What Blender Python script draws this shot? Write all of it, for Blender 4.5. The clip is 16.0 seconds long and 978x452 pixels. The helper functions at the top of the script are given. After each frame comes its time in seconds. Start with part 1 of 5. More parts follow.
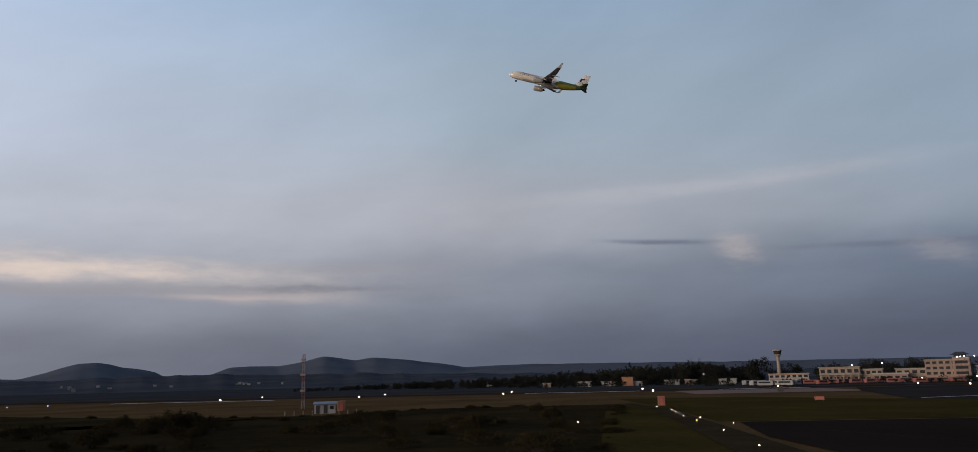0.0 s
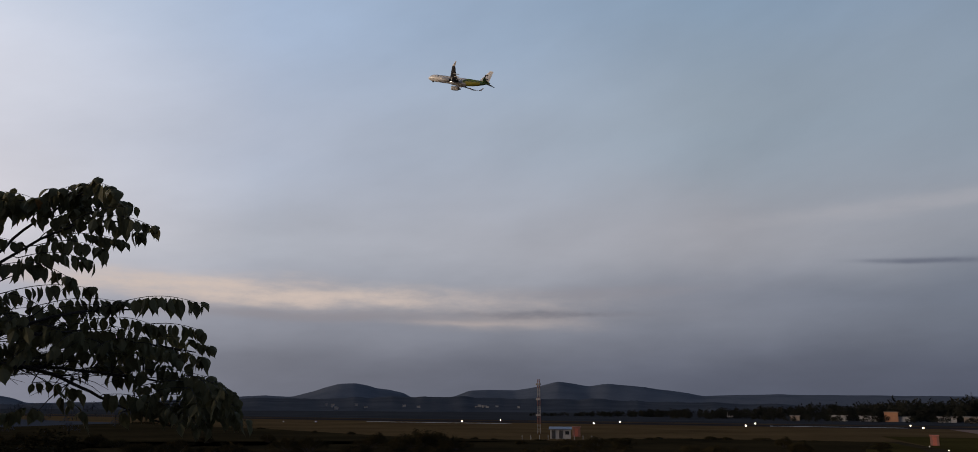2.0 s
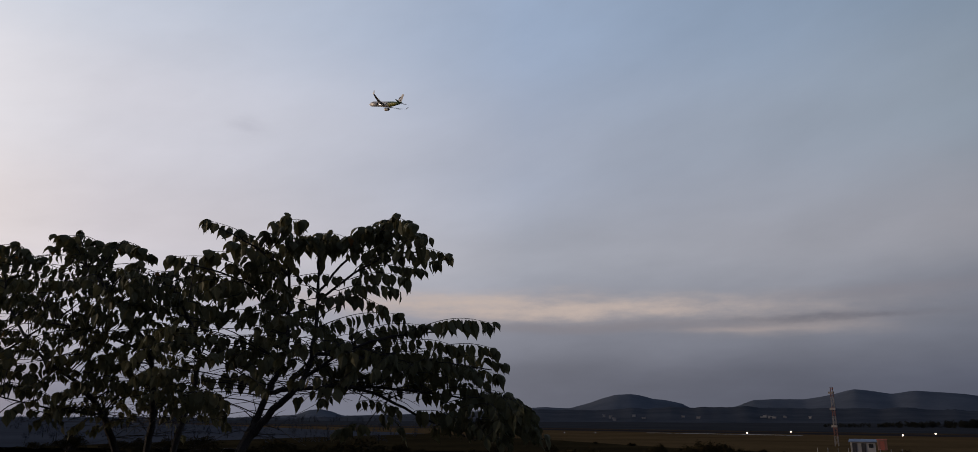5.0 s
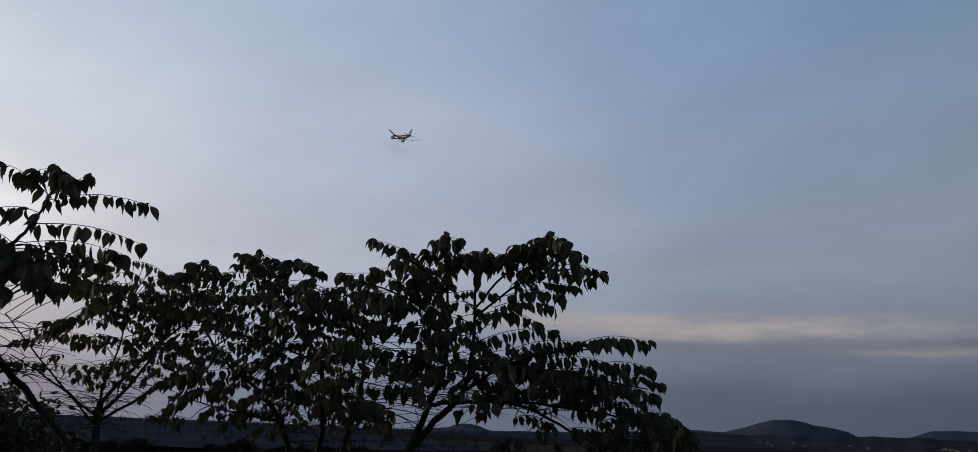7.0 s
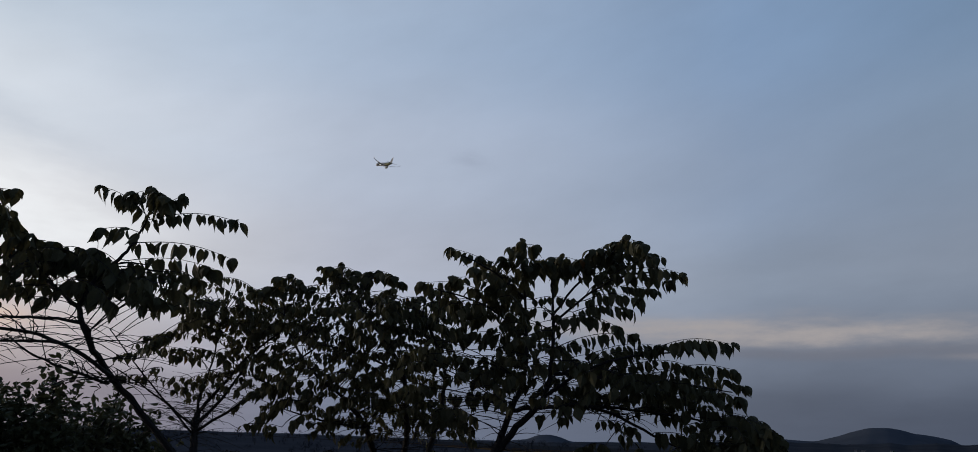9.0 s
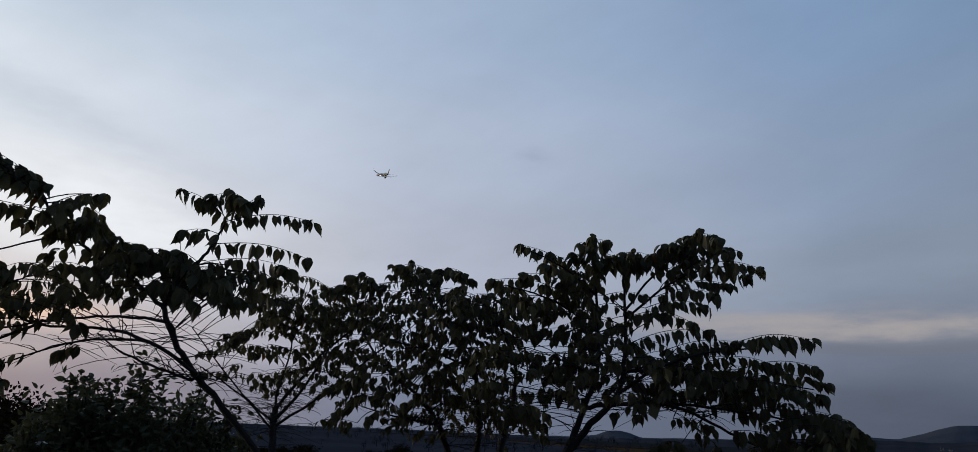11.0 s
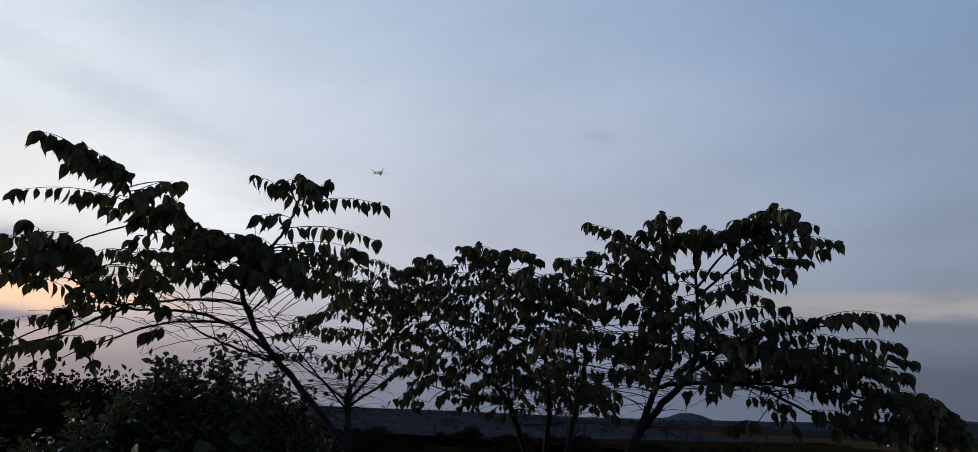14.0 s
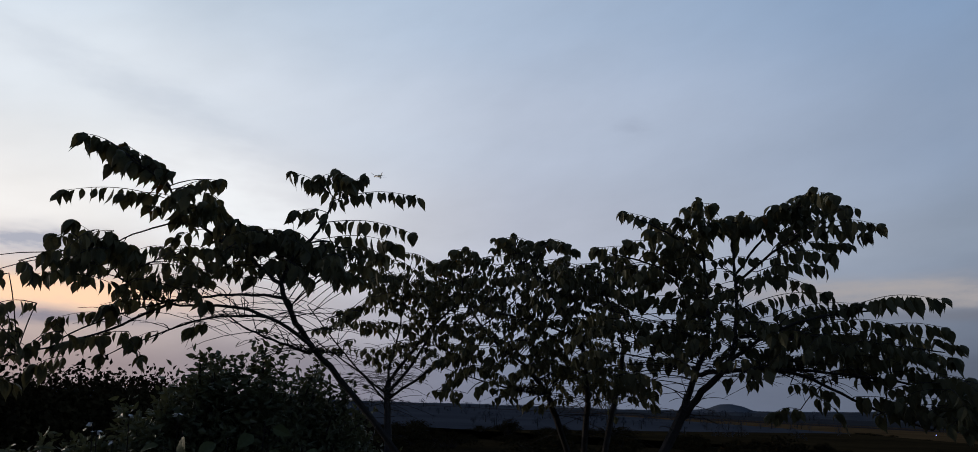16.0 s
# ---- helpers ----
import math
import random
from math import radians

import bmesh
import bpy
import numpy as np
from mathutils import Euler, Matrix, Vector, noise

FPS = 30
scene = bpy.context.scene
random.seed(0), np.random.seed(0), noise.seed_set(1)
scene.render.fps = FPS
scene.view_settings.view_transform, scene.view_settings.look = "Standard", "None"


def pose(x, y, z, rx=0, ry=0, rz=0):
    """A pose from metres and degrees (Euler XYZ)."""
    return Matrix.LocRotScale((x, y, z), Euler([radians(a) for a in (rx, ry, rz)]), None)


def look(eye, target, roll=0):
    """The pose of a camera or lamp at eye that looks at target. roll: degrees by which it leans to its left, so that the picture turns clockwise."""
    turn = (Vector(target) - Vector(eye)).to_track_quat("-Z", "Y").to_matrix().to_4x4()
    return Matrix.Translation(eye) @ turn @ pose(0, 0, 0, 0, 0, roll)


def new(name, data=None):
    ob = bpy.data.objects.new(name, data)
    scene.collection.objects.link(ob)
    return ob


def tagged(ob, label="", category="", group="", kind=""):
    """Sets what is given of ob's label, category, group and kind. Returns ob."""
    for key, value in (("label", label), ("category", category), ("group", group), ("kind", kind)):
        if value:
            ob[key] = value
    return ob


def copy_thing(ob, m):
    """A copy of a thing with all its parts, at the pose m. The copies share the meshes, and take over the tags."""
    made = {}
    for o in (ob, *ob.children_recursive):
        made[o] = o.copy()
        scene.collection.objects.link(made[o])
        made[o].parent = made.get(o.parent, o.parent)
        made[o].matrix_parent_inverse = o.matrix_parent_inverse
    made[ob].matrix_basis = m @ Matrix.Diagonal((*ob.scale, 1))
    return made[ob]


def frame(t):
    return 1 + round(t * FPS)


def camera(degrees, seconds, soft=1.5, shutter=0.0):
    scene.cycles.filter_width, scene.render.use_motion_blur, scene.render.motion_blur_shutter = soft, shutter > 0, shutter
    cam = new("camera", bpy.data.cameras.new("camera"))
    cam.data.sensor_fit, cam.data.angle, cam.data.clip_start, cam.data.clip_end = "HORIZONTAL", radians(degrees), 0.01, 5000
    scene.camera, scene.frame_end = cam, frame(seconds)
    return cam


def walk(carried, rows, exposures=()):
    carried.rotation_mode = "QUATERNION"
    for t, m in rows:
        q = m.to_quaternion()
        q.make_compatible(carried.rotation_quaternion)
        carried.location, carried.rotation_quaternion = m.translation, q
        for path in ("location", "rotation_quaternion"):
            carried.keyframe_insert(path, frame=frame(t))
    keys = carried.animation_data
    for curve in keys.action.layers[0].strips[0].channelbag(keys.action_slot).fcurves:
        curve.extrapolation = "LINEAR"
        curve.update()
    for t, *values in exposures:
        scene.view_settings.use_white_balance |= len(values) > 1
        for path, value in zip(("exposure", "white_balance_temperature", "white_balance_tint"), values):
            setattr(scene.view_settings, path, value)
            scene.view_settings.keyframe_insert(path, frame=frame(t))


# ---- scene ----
cam = camera(64.84, 16.0, soft=0.82)
PATH = [
    (0, pose(0.000, 0.000, 6.402, 101.24, 1.34, 0.00)),
    (0.5, pose(0.008, 0.027, 6.406, 101.73, 1.20, 4.83)),
    (1, pose(0.017, 0.052, 6.402, 102.30, 0.88, 9.77)),
    (1.5, pose(0.025, 0.015, 6.416, 102.91, 0.11, 13.44)),
    (2, pose(0.010, 0.013, 6.408, 103.27, -0.39, 16.90)),
    (2.5, pose(-0.006, 0.016, 6.416, 103.39, -0.77, 20.35)),
    (3, pose(-0.037, 0.026, 6.421, 103.53, -0.87, 23.91)),
    (3.5, pose(-0.042, 0.005, 6.410, 103.66, -0.58, 27.65)),
    (4, pose(-0.075, 0.011, 6.417, 103.79, -0.36, 30.68)),
    (4.5, pose(-0.078, -0.001, 6.414, 103.97, -0.15, 34.34)),
    (5, pose(-0.097, -0.009, 6.431, 103.95, -0.16, 36.78)),
    (7.5, pose(-0.111, -0.109, 6.419, 105.12, -2.60, 49.24)),
    (8, pose(-0.083, -0.119, 6.411, 105.19, -2.40, 50.54)),
    (8.5, pose(-0.082, -0.122, 6.391, 105.42, -2.16, 51.73)),
    (9, pose(-0.085, -0.125, 6.383, 105.53, -1.98, 53.10)),
    (9.5, pose(-0.085, -0.145, 6.372, 105.56, -1.97, 54.48)),
    (12, pose(-0.142, -0.137, 6.404, 104.41, -2.76, 59.74)),
    (12.5, pose(-0.144, -0.138, 6.401, 104.15, -2.92, 60.43)),
    (13, pose(-0.135, -0.146, 6.381, 103.96, -2.82, 61.24)),
    (13.5, pose(-0.133, -0.142, 6.377, 103.74, -2.62, 62.13)),
    (14, pose(-0.136, -0.139, 6.371, 103.57, -2.43, 63.03)),
    (14.5, pose(-0.134, -0.134, 6.366, 103.37, -2.15, 63.80)),
    (15, pose(-0.134, -0.141, 6.358, 103.23, -1.99, 64.40)),
    (15.5, pose(-0.138, -0.141, 6.362, 103.02, -2.00, 65.03)),
    (16, pose(-0.134, -0.143, 6.350, 103.00, -1.85, 65.79)),
]
EXPOSURES = [(0, 0.08, 6700, 12), (1.5, -0.10, 6800, 13), (3.5, -0.29, 6750, 15), (5.2, -0.43, 6750, 15), (7.3, -0.77, 5900, 10), (9.5, -0.77, 5850, 9), (12, -0.72, 5750, 9), (16, -0.68, 5850, 9)]

walk(cam, PATH, EXPOSURES)

# world and light -------------------------------------------------------------
EYE = Vector((-0.136, -0.139, 6.37))
world = bpy.data.worlds.new("dusk_sky")
scene.world = world
world.use_nodes = True
WT = world.node_tree
WT.nodes.clear()


def wn(kind, **kw):
    n = WT.nodes.new(kind)
    for k, v in kw.items():
        if k == "op":
            n.operation = v
        elif k == "sky":
            n.sky_type = v
    return n


def wmath(op, a, b=None, c=None):
    n = wn("ShaderNodeMath", op=op)
    for i, v in enumerate((a, b, c)):
        if v is None:
            continue
        if isinstance(v, (int, float)):
            n.inputs[i].default_value = v
        else:
            WT.links.new(v, n.inputs[i])
    return n.outputs[0]


def wmix(fac, a, b, blend="MIX"):
    n = WT.nodes.new("ShaderNodeMixRGB")
    n.blend_type = blend
    for i, v in enumerate((fac, a, b)):
        if isinstance(v, (int, float)):
            n.inputs[i].default_value = v
        elif isinstance(v, tuple):
            n.inputs[i].default_value = (*v, 1)
        else:
            WT.links.new(v, n.inputs[i])
    return n.outputs[0]


def srgb(r, g, b, k=1.0):
    return tuple(k * (c / 12.92 if c <= 0.04045 else ((c + 0.055) / 1.055) ** 2.4) for c in (r / 255, g / 255, b / 255))


def smooth(v, a, b, kind="SMOOTHSTEP"):
    n = WT.nodes.new("ShaderNodeMapRange")
    n.interpolation_type = kind
    WT.links.new(v, n.inputs[0])
    n.inputs[1].default_value, n.inputs[2].default_value = a, b
    return n.outputs[0]


tc = wn("ShaderNodeTexCoord")
sep = wn("ShaderNodeSeparateXYZ")
WT.links.new(tc.outputs["Generated"], sep.inputs[0])
EL = wmath("MULTIPLY", wmath("ARCSINE", sep.outputs[2]), 57.29578)
AZ = wmath("MULTIPLY", wmath("ARCTAN2", wmath("MULTIPLY", sep.outputs[0], -1), sep.outputs[1]), 57.29578)


def cloud_noise(sa, se, scale, detail, seed, slope=0.0, rough=0.55):
    """Drifting cloud texture over azimuth and height."""
    v = wn("ShaderNodeCombineXYZ")
    WT.links.new(wmath("MULTIPLY", AZ, sa), v.inputs[0])
    e = wmath("ADD", EL, wmath("MULTIPLY", AZ, slope)) if slope else EL
    WT.links.new(wmath("MULTIPLY", e, se), v.inputs[1])
    v.inputs[2].default_value = seed
    n = wn("ShaderNodeTexNoise")
    n.inputs["Scale"].default_value, n.inputs["Detail"].default_value, n.inputs["Roughness"].default_value = scale, detail, rough
    WT.links.new(v.outputs[0], n.inputs["Vector"])
    return n.outputs[0]


def sky_column(stops):
    """Colours from the horizon upwards: (degrees, r, g, b) in display values, with a gain."""
    n = wn("ShaderNodeValToRGB")
    n.color_ramp.interpolation = "EASE"
    WT.links.new(wmath("DIVIDE", wmath("ADD", EL_SOFT, 5), 60), n.inputs[0])
    el = n.color_ramp.elements
    while len(el) < len(stops):
        el.new(0.5)
    for e, (deg, r, g, b, k) in zip(el, stops):
        e.position, e.color = (deg + 5) / 60, (*srgb(r, g, b, k), 1)
    return n.outputs[0]


warp = cloud_noise(0.05, 0.10, 1.0, 4, 3.0)
EL_SOFT = wmath("ADD", EL, wmath("MULTIPLY", wmath("SUBTRACT", warp, 0.5), 4.0))
cols = [
    (-33, sky_column(((-4, 84, 92, 108, 1), (2, 75, 86, 107, 1), (7, 97, 112, 135, 1), (11, 138, 151, 168, 1), (17, 142, 162, 182, 1), (30, 134, 156, 182, 1), (52, 84, 104, 138, 1)))),
    (0, sky_column(((-4, 84, 90, 104, 1), (2, 94, 103, 122, 1), (7, 129, 137, 153, 1), (12, 164, 169, 180, 1), (20, 155, 173, 190, 0.97), (30, 144, 171, 198, 0.97), (52, 90, 112, 148, 1)))),
    (34, sky_column(((-4, 102, 108, 121, 1.12), (2, 110, 116, 130, 1.16), (6, 138, 144, 158, 1.16), (11, 169, 177, 190, 1.18), (18, 176, 189, 209, 1.13), (30, 165, 188, 217, 1.12), (52, 96, 120, 156, 1)))),
    (64, sky_column(((-4, 120, 122, 136, 1.2), (2, 136, 142, 159, 1.3), (6, 174, 179, 193, 1.37), (12, 207, 206, 213, 1.39), (20, 208, 212, 222, 1.37), (30, 198, 210, 226, 1.28), (52, 110, 132, 166, 1)))),
    (95, sky_column(((-4, 170, 158, 160, 1.1), (2, 194, 172, 168, 1.2), (6, 234, 209, 194, 1.4), (12, 252, 242, 230, 1.6), (20, 244, 243, 240, 1.5), (30, 226, 235, 242, 1.25), (52, 120, 142, 174, 1)))),
]
sky = cols[0][1]
for (a0, _), (a1, c1) in zip(cols, cols[1:]):
    sky = wmix(smooth(AZ, a0, a1, "LINEAR"), sky, c1)
east = sky_column(((-4, 66, 70, 82, 1.6), (2, 74, 80, 96, 1.6), (8, 88, 96, 114, 1.6), (16, 98, 106, 126, 1.5), (26, 92, 104, 128, 1.3), (38, 80, 96, 128, 1), (52, 76, 94, 128, 1)))
sky = wmix(smooth(AZ, 118, 165), sky, east)
sky = wmix(smooth(AZ, -48, -95), sky, east)
sky = wmix(smooth(EL, 45, 75), sky, srgb(66, 84, 120))

# broad soft cloud sheets, then thin streaks
sheet = wmath("MULTIPLY", wmath("SUBTRACT", cloud_noise(0.045, 0.10, 1.3, 5, 7.0, 0.25), 0.5), 0.34)
sky = wmix(1.0, sky, wmath("ADD", sheet, 1.0), "MULTIPLY")
streak = wmath("MULTIPLY", wmath("SUBTRACT", cloud_noise(0.07, 0.30, 1.3, 6, 1.0, 0.02), 0.5), wmath("MULTIPLY", smooth(EL, 20, 4), 0.34))
sky = wmix(1.0, sky, wmath("ADD", streak, 1.0), "MULTIPLY")


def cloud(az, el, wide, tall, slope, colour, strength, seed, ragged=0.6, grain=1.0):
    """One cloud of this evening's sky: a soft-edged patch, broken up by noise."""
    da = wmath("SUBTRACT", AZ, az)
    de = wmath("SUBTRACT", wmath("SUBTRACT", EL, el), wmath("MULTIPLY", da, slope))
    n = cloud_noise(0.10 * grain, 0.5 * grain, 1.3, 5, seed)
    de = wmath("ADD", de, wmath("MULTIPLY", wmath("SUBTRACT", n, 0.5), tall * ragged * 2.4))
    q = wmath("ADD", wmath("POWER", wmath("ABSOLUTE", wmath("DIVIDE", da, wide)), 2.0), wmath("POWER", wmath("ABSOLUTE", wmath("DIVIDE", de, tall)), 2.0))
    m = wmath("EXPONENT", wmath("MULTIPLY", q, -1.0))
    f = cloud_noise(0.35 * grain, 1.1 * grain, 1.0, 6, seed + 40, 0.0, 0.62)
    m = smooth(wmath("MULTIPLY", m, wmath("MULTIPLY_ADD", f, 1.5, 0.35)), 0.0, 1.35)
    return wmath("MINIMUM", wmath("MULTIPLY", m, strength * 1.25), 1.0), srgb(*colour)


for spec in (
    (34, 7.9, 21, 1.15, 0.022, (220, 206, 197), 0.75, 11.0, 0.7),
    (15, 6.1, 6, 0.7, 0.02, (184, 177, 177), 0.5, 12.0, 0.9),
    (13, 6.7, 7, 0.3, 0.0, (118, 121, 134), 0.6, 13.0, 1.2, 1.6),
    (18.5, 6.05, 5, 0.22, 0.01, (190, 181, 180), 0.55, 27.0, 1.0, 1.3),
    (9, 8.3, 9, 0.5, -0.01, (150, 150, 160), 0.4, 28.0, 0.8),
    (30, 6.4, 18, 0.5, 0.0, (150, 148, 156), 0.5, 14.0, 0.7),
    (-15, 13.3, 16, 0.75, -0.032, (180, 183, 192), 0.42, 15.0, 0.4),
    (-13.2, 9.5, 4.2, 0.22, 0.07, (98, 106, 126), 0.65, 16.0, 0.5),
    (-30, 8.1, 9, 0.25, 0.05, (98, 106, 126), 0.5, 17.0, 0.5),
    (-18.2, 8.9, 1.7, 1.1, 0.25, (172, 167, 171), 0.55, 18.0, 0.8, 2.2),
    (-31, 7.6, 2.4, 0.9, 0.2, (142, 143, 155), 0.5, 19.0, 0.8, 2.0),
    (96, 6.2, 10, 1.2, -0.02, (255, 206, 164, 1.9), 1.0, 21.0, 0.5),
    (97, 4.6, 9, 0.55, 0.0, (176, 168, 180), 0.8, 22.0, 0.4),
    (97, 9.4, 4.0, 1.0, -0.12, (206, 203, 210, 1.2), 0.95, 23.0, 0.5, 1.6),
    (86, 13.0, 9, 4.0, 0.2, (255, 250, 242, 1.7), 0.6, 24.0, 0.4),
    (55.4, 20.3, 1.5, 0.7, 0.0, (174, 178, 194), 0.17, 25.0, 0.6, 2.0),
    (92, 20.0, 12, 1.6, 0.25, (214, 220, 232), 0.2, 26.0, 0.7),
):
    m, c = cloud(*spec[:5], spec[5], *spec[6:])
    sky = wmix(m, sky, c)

nishita = wn("ShaderNodeTexSky", sky="NISHITA")
nishita.sun_disc, nishita.sun_elevation, nishita.sun_rotation = False, radians(4.0), radians(-120)
nishita.air_density, nishita.dust_density = 1.2, 1.5
clear = wmix(1.0, nishita.outputs[0], (0.10, 0.10, 0.10), "MULTIPLY")
sky = wmix(0.06, sky, clear)
# the ground side of the sky dome stays dim
sky = wmix(smooth(EL, -3, -12), sky, (0.03, 0.032, 0.035))
bg = wn("ShaderNodeBackground")
bg.inputs[1].default_value = 1.0
out = wn("ShaderNodeOutputWorld")
WT.links.new(sky, bg.inputs[0])
WT.links.new(bg.outputs[0], out.inputs[0])

sun = new("sun", bpy.data.lights.new("sun", "SUN"))
sun.data.energy, sun.data.angle, sun.data.color = 2.2, radians(20), (1.0, 0.80, 0.60)
sun.matrix_world = look((0, 0, 50), (0 + 50 * math.sin(radians(120)), -50 * math.cos(radians(120)), 50 - 50 * math.tan(radians(4))))

# materials -------------------------------------------------------------------
def material(name, base, rough=0.8, dark=None, scale=4.0, bump=0.0, metal=0.0, detail=5, emit=0.0, per_object=0.0, spec=0.5, fine=9.0, translucent=0.0):
    """A procedural surface: two colours broken up at two scales, with fine relief."""
    m = bpy.data.materials.new(name)
    m.use_nodes = True
    nt = m.node_tree
    b = nt.nodes["Principled BSDF"]
    b.inputs["Roughness"].default_value, b.inputs["Metallic"].default_value = rough, metal
    b.inputs["Specular IOR Level"].default_value = spec
    if emit:
        b.inputs["Base Color"].default_value = (*base, 1)
        b.inputs["Emission Color"].default_value = (*base, 1)
        b.inputs["Emission Strength"].default_value = emit
        return m
    dark = dark or tuple(0.6 * c for c in base)
    geo = nt.nodes.new("ShaderNodeNewGeometry" if per_object < 0 else "ShaderNodeTexCoord")
    src = geo.outputs["Position"] if per_object < 0 else geo.outputs["Object"]
    n1 = nt.nodes.new("ShaderNodeTexNoise")
    n1.inputs["Scale"].default_value, n1.inputs["Detail"].default_value = scale, detail
    n2 = nt.nodes.new("ShaderNodeTexNoise")
    n2.inputs["Scale"].default_value, n2.inputs["Detail"].default_value = scale * fine, 4
    nt.links.new(src, n1.inputs["Vector"])
    nt.links.new(src, n2.inputs["Vector"])
    add = nt.nodes.new("ShaderNodeMath")
    add.operation = "MULTIPLY_ADD"
    nt.links.new(n2.outputs[0], add.inputs[0])
    add.inputs[1].default_value = 0.45
    nt.links.new(n1.outputs[0], add.inputs[2])
    val = add.outputs[0]
    if per_object > 0:
        oi = nt.nodes.new("ShaderNodeObjectInfo")
        gi = nt.nodes.new("ShaderNodeNewGeometry")
        s = nt.nodes.new("ShaderNodeMath")
        nt.links.new(oi.outputs["Random"], s.inputs[0])
        nt.links.new(gi.outputs["Random Per Island"], s.inputs[1])
        fr = nt.nodes.new("ShaderNodeMath")
        fr.operation = "FRACT"
        nt.links.new(s.outputs[0], fr.inputs[0])
        v = nt.nodes.new("ShaderNodeMath")
        v.operation = "MULTIPLY_ADD"
        nt.links.new(fr.outputs[0], v.inputs[0])
        v.inputs[1].default_value = per_object
        nt.links.new(val, v.inputs[2])
        val = v.outputs[0]
    ramp = nt.nodes.new("ShaderNodeValToRGB")
    ramp.color_ramp.elements[0].position, ramp.color_ramp.elements[1].position = 0.45, 0.95 + max(per_object, 0)
    ramp.color_ramp.elements[0].color, ramp.color_ramp.elements[1].color = (*dark, 1), (*base, 1)
    nt.links.new(val, ramp.inputs[0])
    nt.links.new(ramp.outputs[0], b.inputs["Base Color"])
    if bump:
        bp = nt.nodes.new("ShaderNodeBump")
        bp.inputs["Strength"].default_value, bp.inputs["Distance"].default_value = bump, 0.02
        nt.links.new(n2.outputs[0], bp.inputs["Height"])
        nt.links.new(bp.outputs[0], b.inputs["Normal"])
    if translucent:
        tr = nt.nodes.new("ShaderNodeBsdfTranslucent")
        mix = nt.nodes.new("ShaderNodeMixShader")
        mix.inputs[0].default_value = translucent
        nt.links.new(ramp.outputs[0], tr.inputs[0])
        nt.links.new(b.outputs[0], mix.inputs[1])
        nt.links.new(tr.outputs[0], mix.inputs[2])
        nt.links.new(mix.outputs[0], nt.nodes["Material Output"].inputs[0])
    return m


M_DRY = material("dry_grass", (0.108, 0.069, 0.032), 0.95, (0.056, 0.037, 0.018), 0.035, per_object=-1, fine=14, spec=0.0)
M_GREEN = material("mown_grass", (0.058, 0.045, 0.014), 0.95, (0.030, 0.024, 0.008), 0.05, per_object=-1, fine=14, spec=0.0)
M_SCRUB = material("scrub_soil", (0.035, 0.0255, 0.012), 0.95, (0.012, 0.010, 0.006), 0.05, per_object=-1, fine=10, spec=0.0)
M_ASPH = material("asphalt", (0.038, 0.033, 0.032), 0.9, (0.026, 0.022, 0.021), 0.05, per_object=-1, fine=20, spec=0.0)
M_APRON = material("old_asphalt", (0.025, 0.0185, 0.016), 0.9, (0.017, 0.013, 0.011), 0.05, per_object=-1, fine=20, spec=0.0)
M_PAINT = material("road_paint", (0.60, 0.59, 0.57), 0.7, (0.38, 0.37, 0.36), 0.4, per_object=-1)
M_TRACK = material("dirt_track", (0.046, 0.035, 0.020), 0.95, (0.027, 0.021, 0.012), 0.2, per_object=-1, spec=0.0)
# distance haze is mixed into these two base colours, paler on the hills
M_HILL = material("hazed_forest_hill", (0.094, 0.106, 0.128), 1.0, (0.066, 0.077, 0.095), 0.006, per_object=-1, spec=0.0)
M_SLOPE = material("hazed_wooded_slope", (0.060, 0.066, 0.077), 1.0, (0.037, 0.042, 0.051), 0.012, per_object=-1, spec=0.0)
M_WOODS = material("far_tree_leaves", (0.022, 0.023, 0.019), 0.95, (0.011, 0.012, 0.010), 0.6, per_object=0.4, spec=0.0)
M_BARK = material("bark", (0.036, 0.029, 0.023), 0.9, (0.018, 0.014, 0.011), 9.0, 0.6)
M_LEAF = material("tree_leaf", (0.115, 0.107, 0.052), 0.6, (0.046, 0.050, 0.024), 6.0, 0.15, per_object=0.5, spec=0.14, translucent=0.22)
M_DRYLEAF = material("withered_leaf", (0.22, 0.12, 0.035), 0.7, (0.12, 0.06, 0.02), 6.0, 0.15, per_object=0.5, spec=0.1, translucent=0.3)
M_SHRUB = material("shrub_leaf", (0.110, 0.118, 0.055), 0.5, (0.042, 0.046, 0.022), 6.0, per_object=0.5, spec=0.25, translucent=0.15)
M_BROAD = material("broad_leaf", (0.10, 0.115, 0.045), 0.65, (0.055, 0.062, 0.025), 5.0, 0.1, per_object=0.4, spec=0.12, translucent=0.06)
M_FLOWER = material("white_petal", (0.75, 0.75, 0.72), 0.6, (0.6, 0.6, 0.58), 20.0)
M_CREAM = material("cream_render", (0.288, 0.230, 0.180), 0.85, (0.202, 0.158, 0.122), 0.5)
M_PINK = material("pink_render", (0.302, 0.216, 0.187), 0.85, (0.216, 0.151, 0.130), 0.5)
M_WHITE = material("white_render", (0.331, 0.324, 0.317), 0.8, (0.230, 0.223, 0.216), 0.5)
M_ORANGE = material("orange_render", (0.372, 0.180, 0.096), 0.85, (0.270, 0.132, 0.072), 0.5)
M_RED = material("red_paint", (0.374, 0.108, 0.072), 0.6, (0.259, 0.072, 0.050), 0.8)
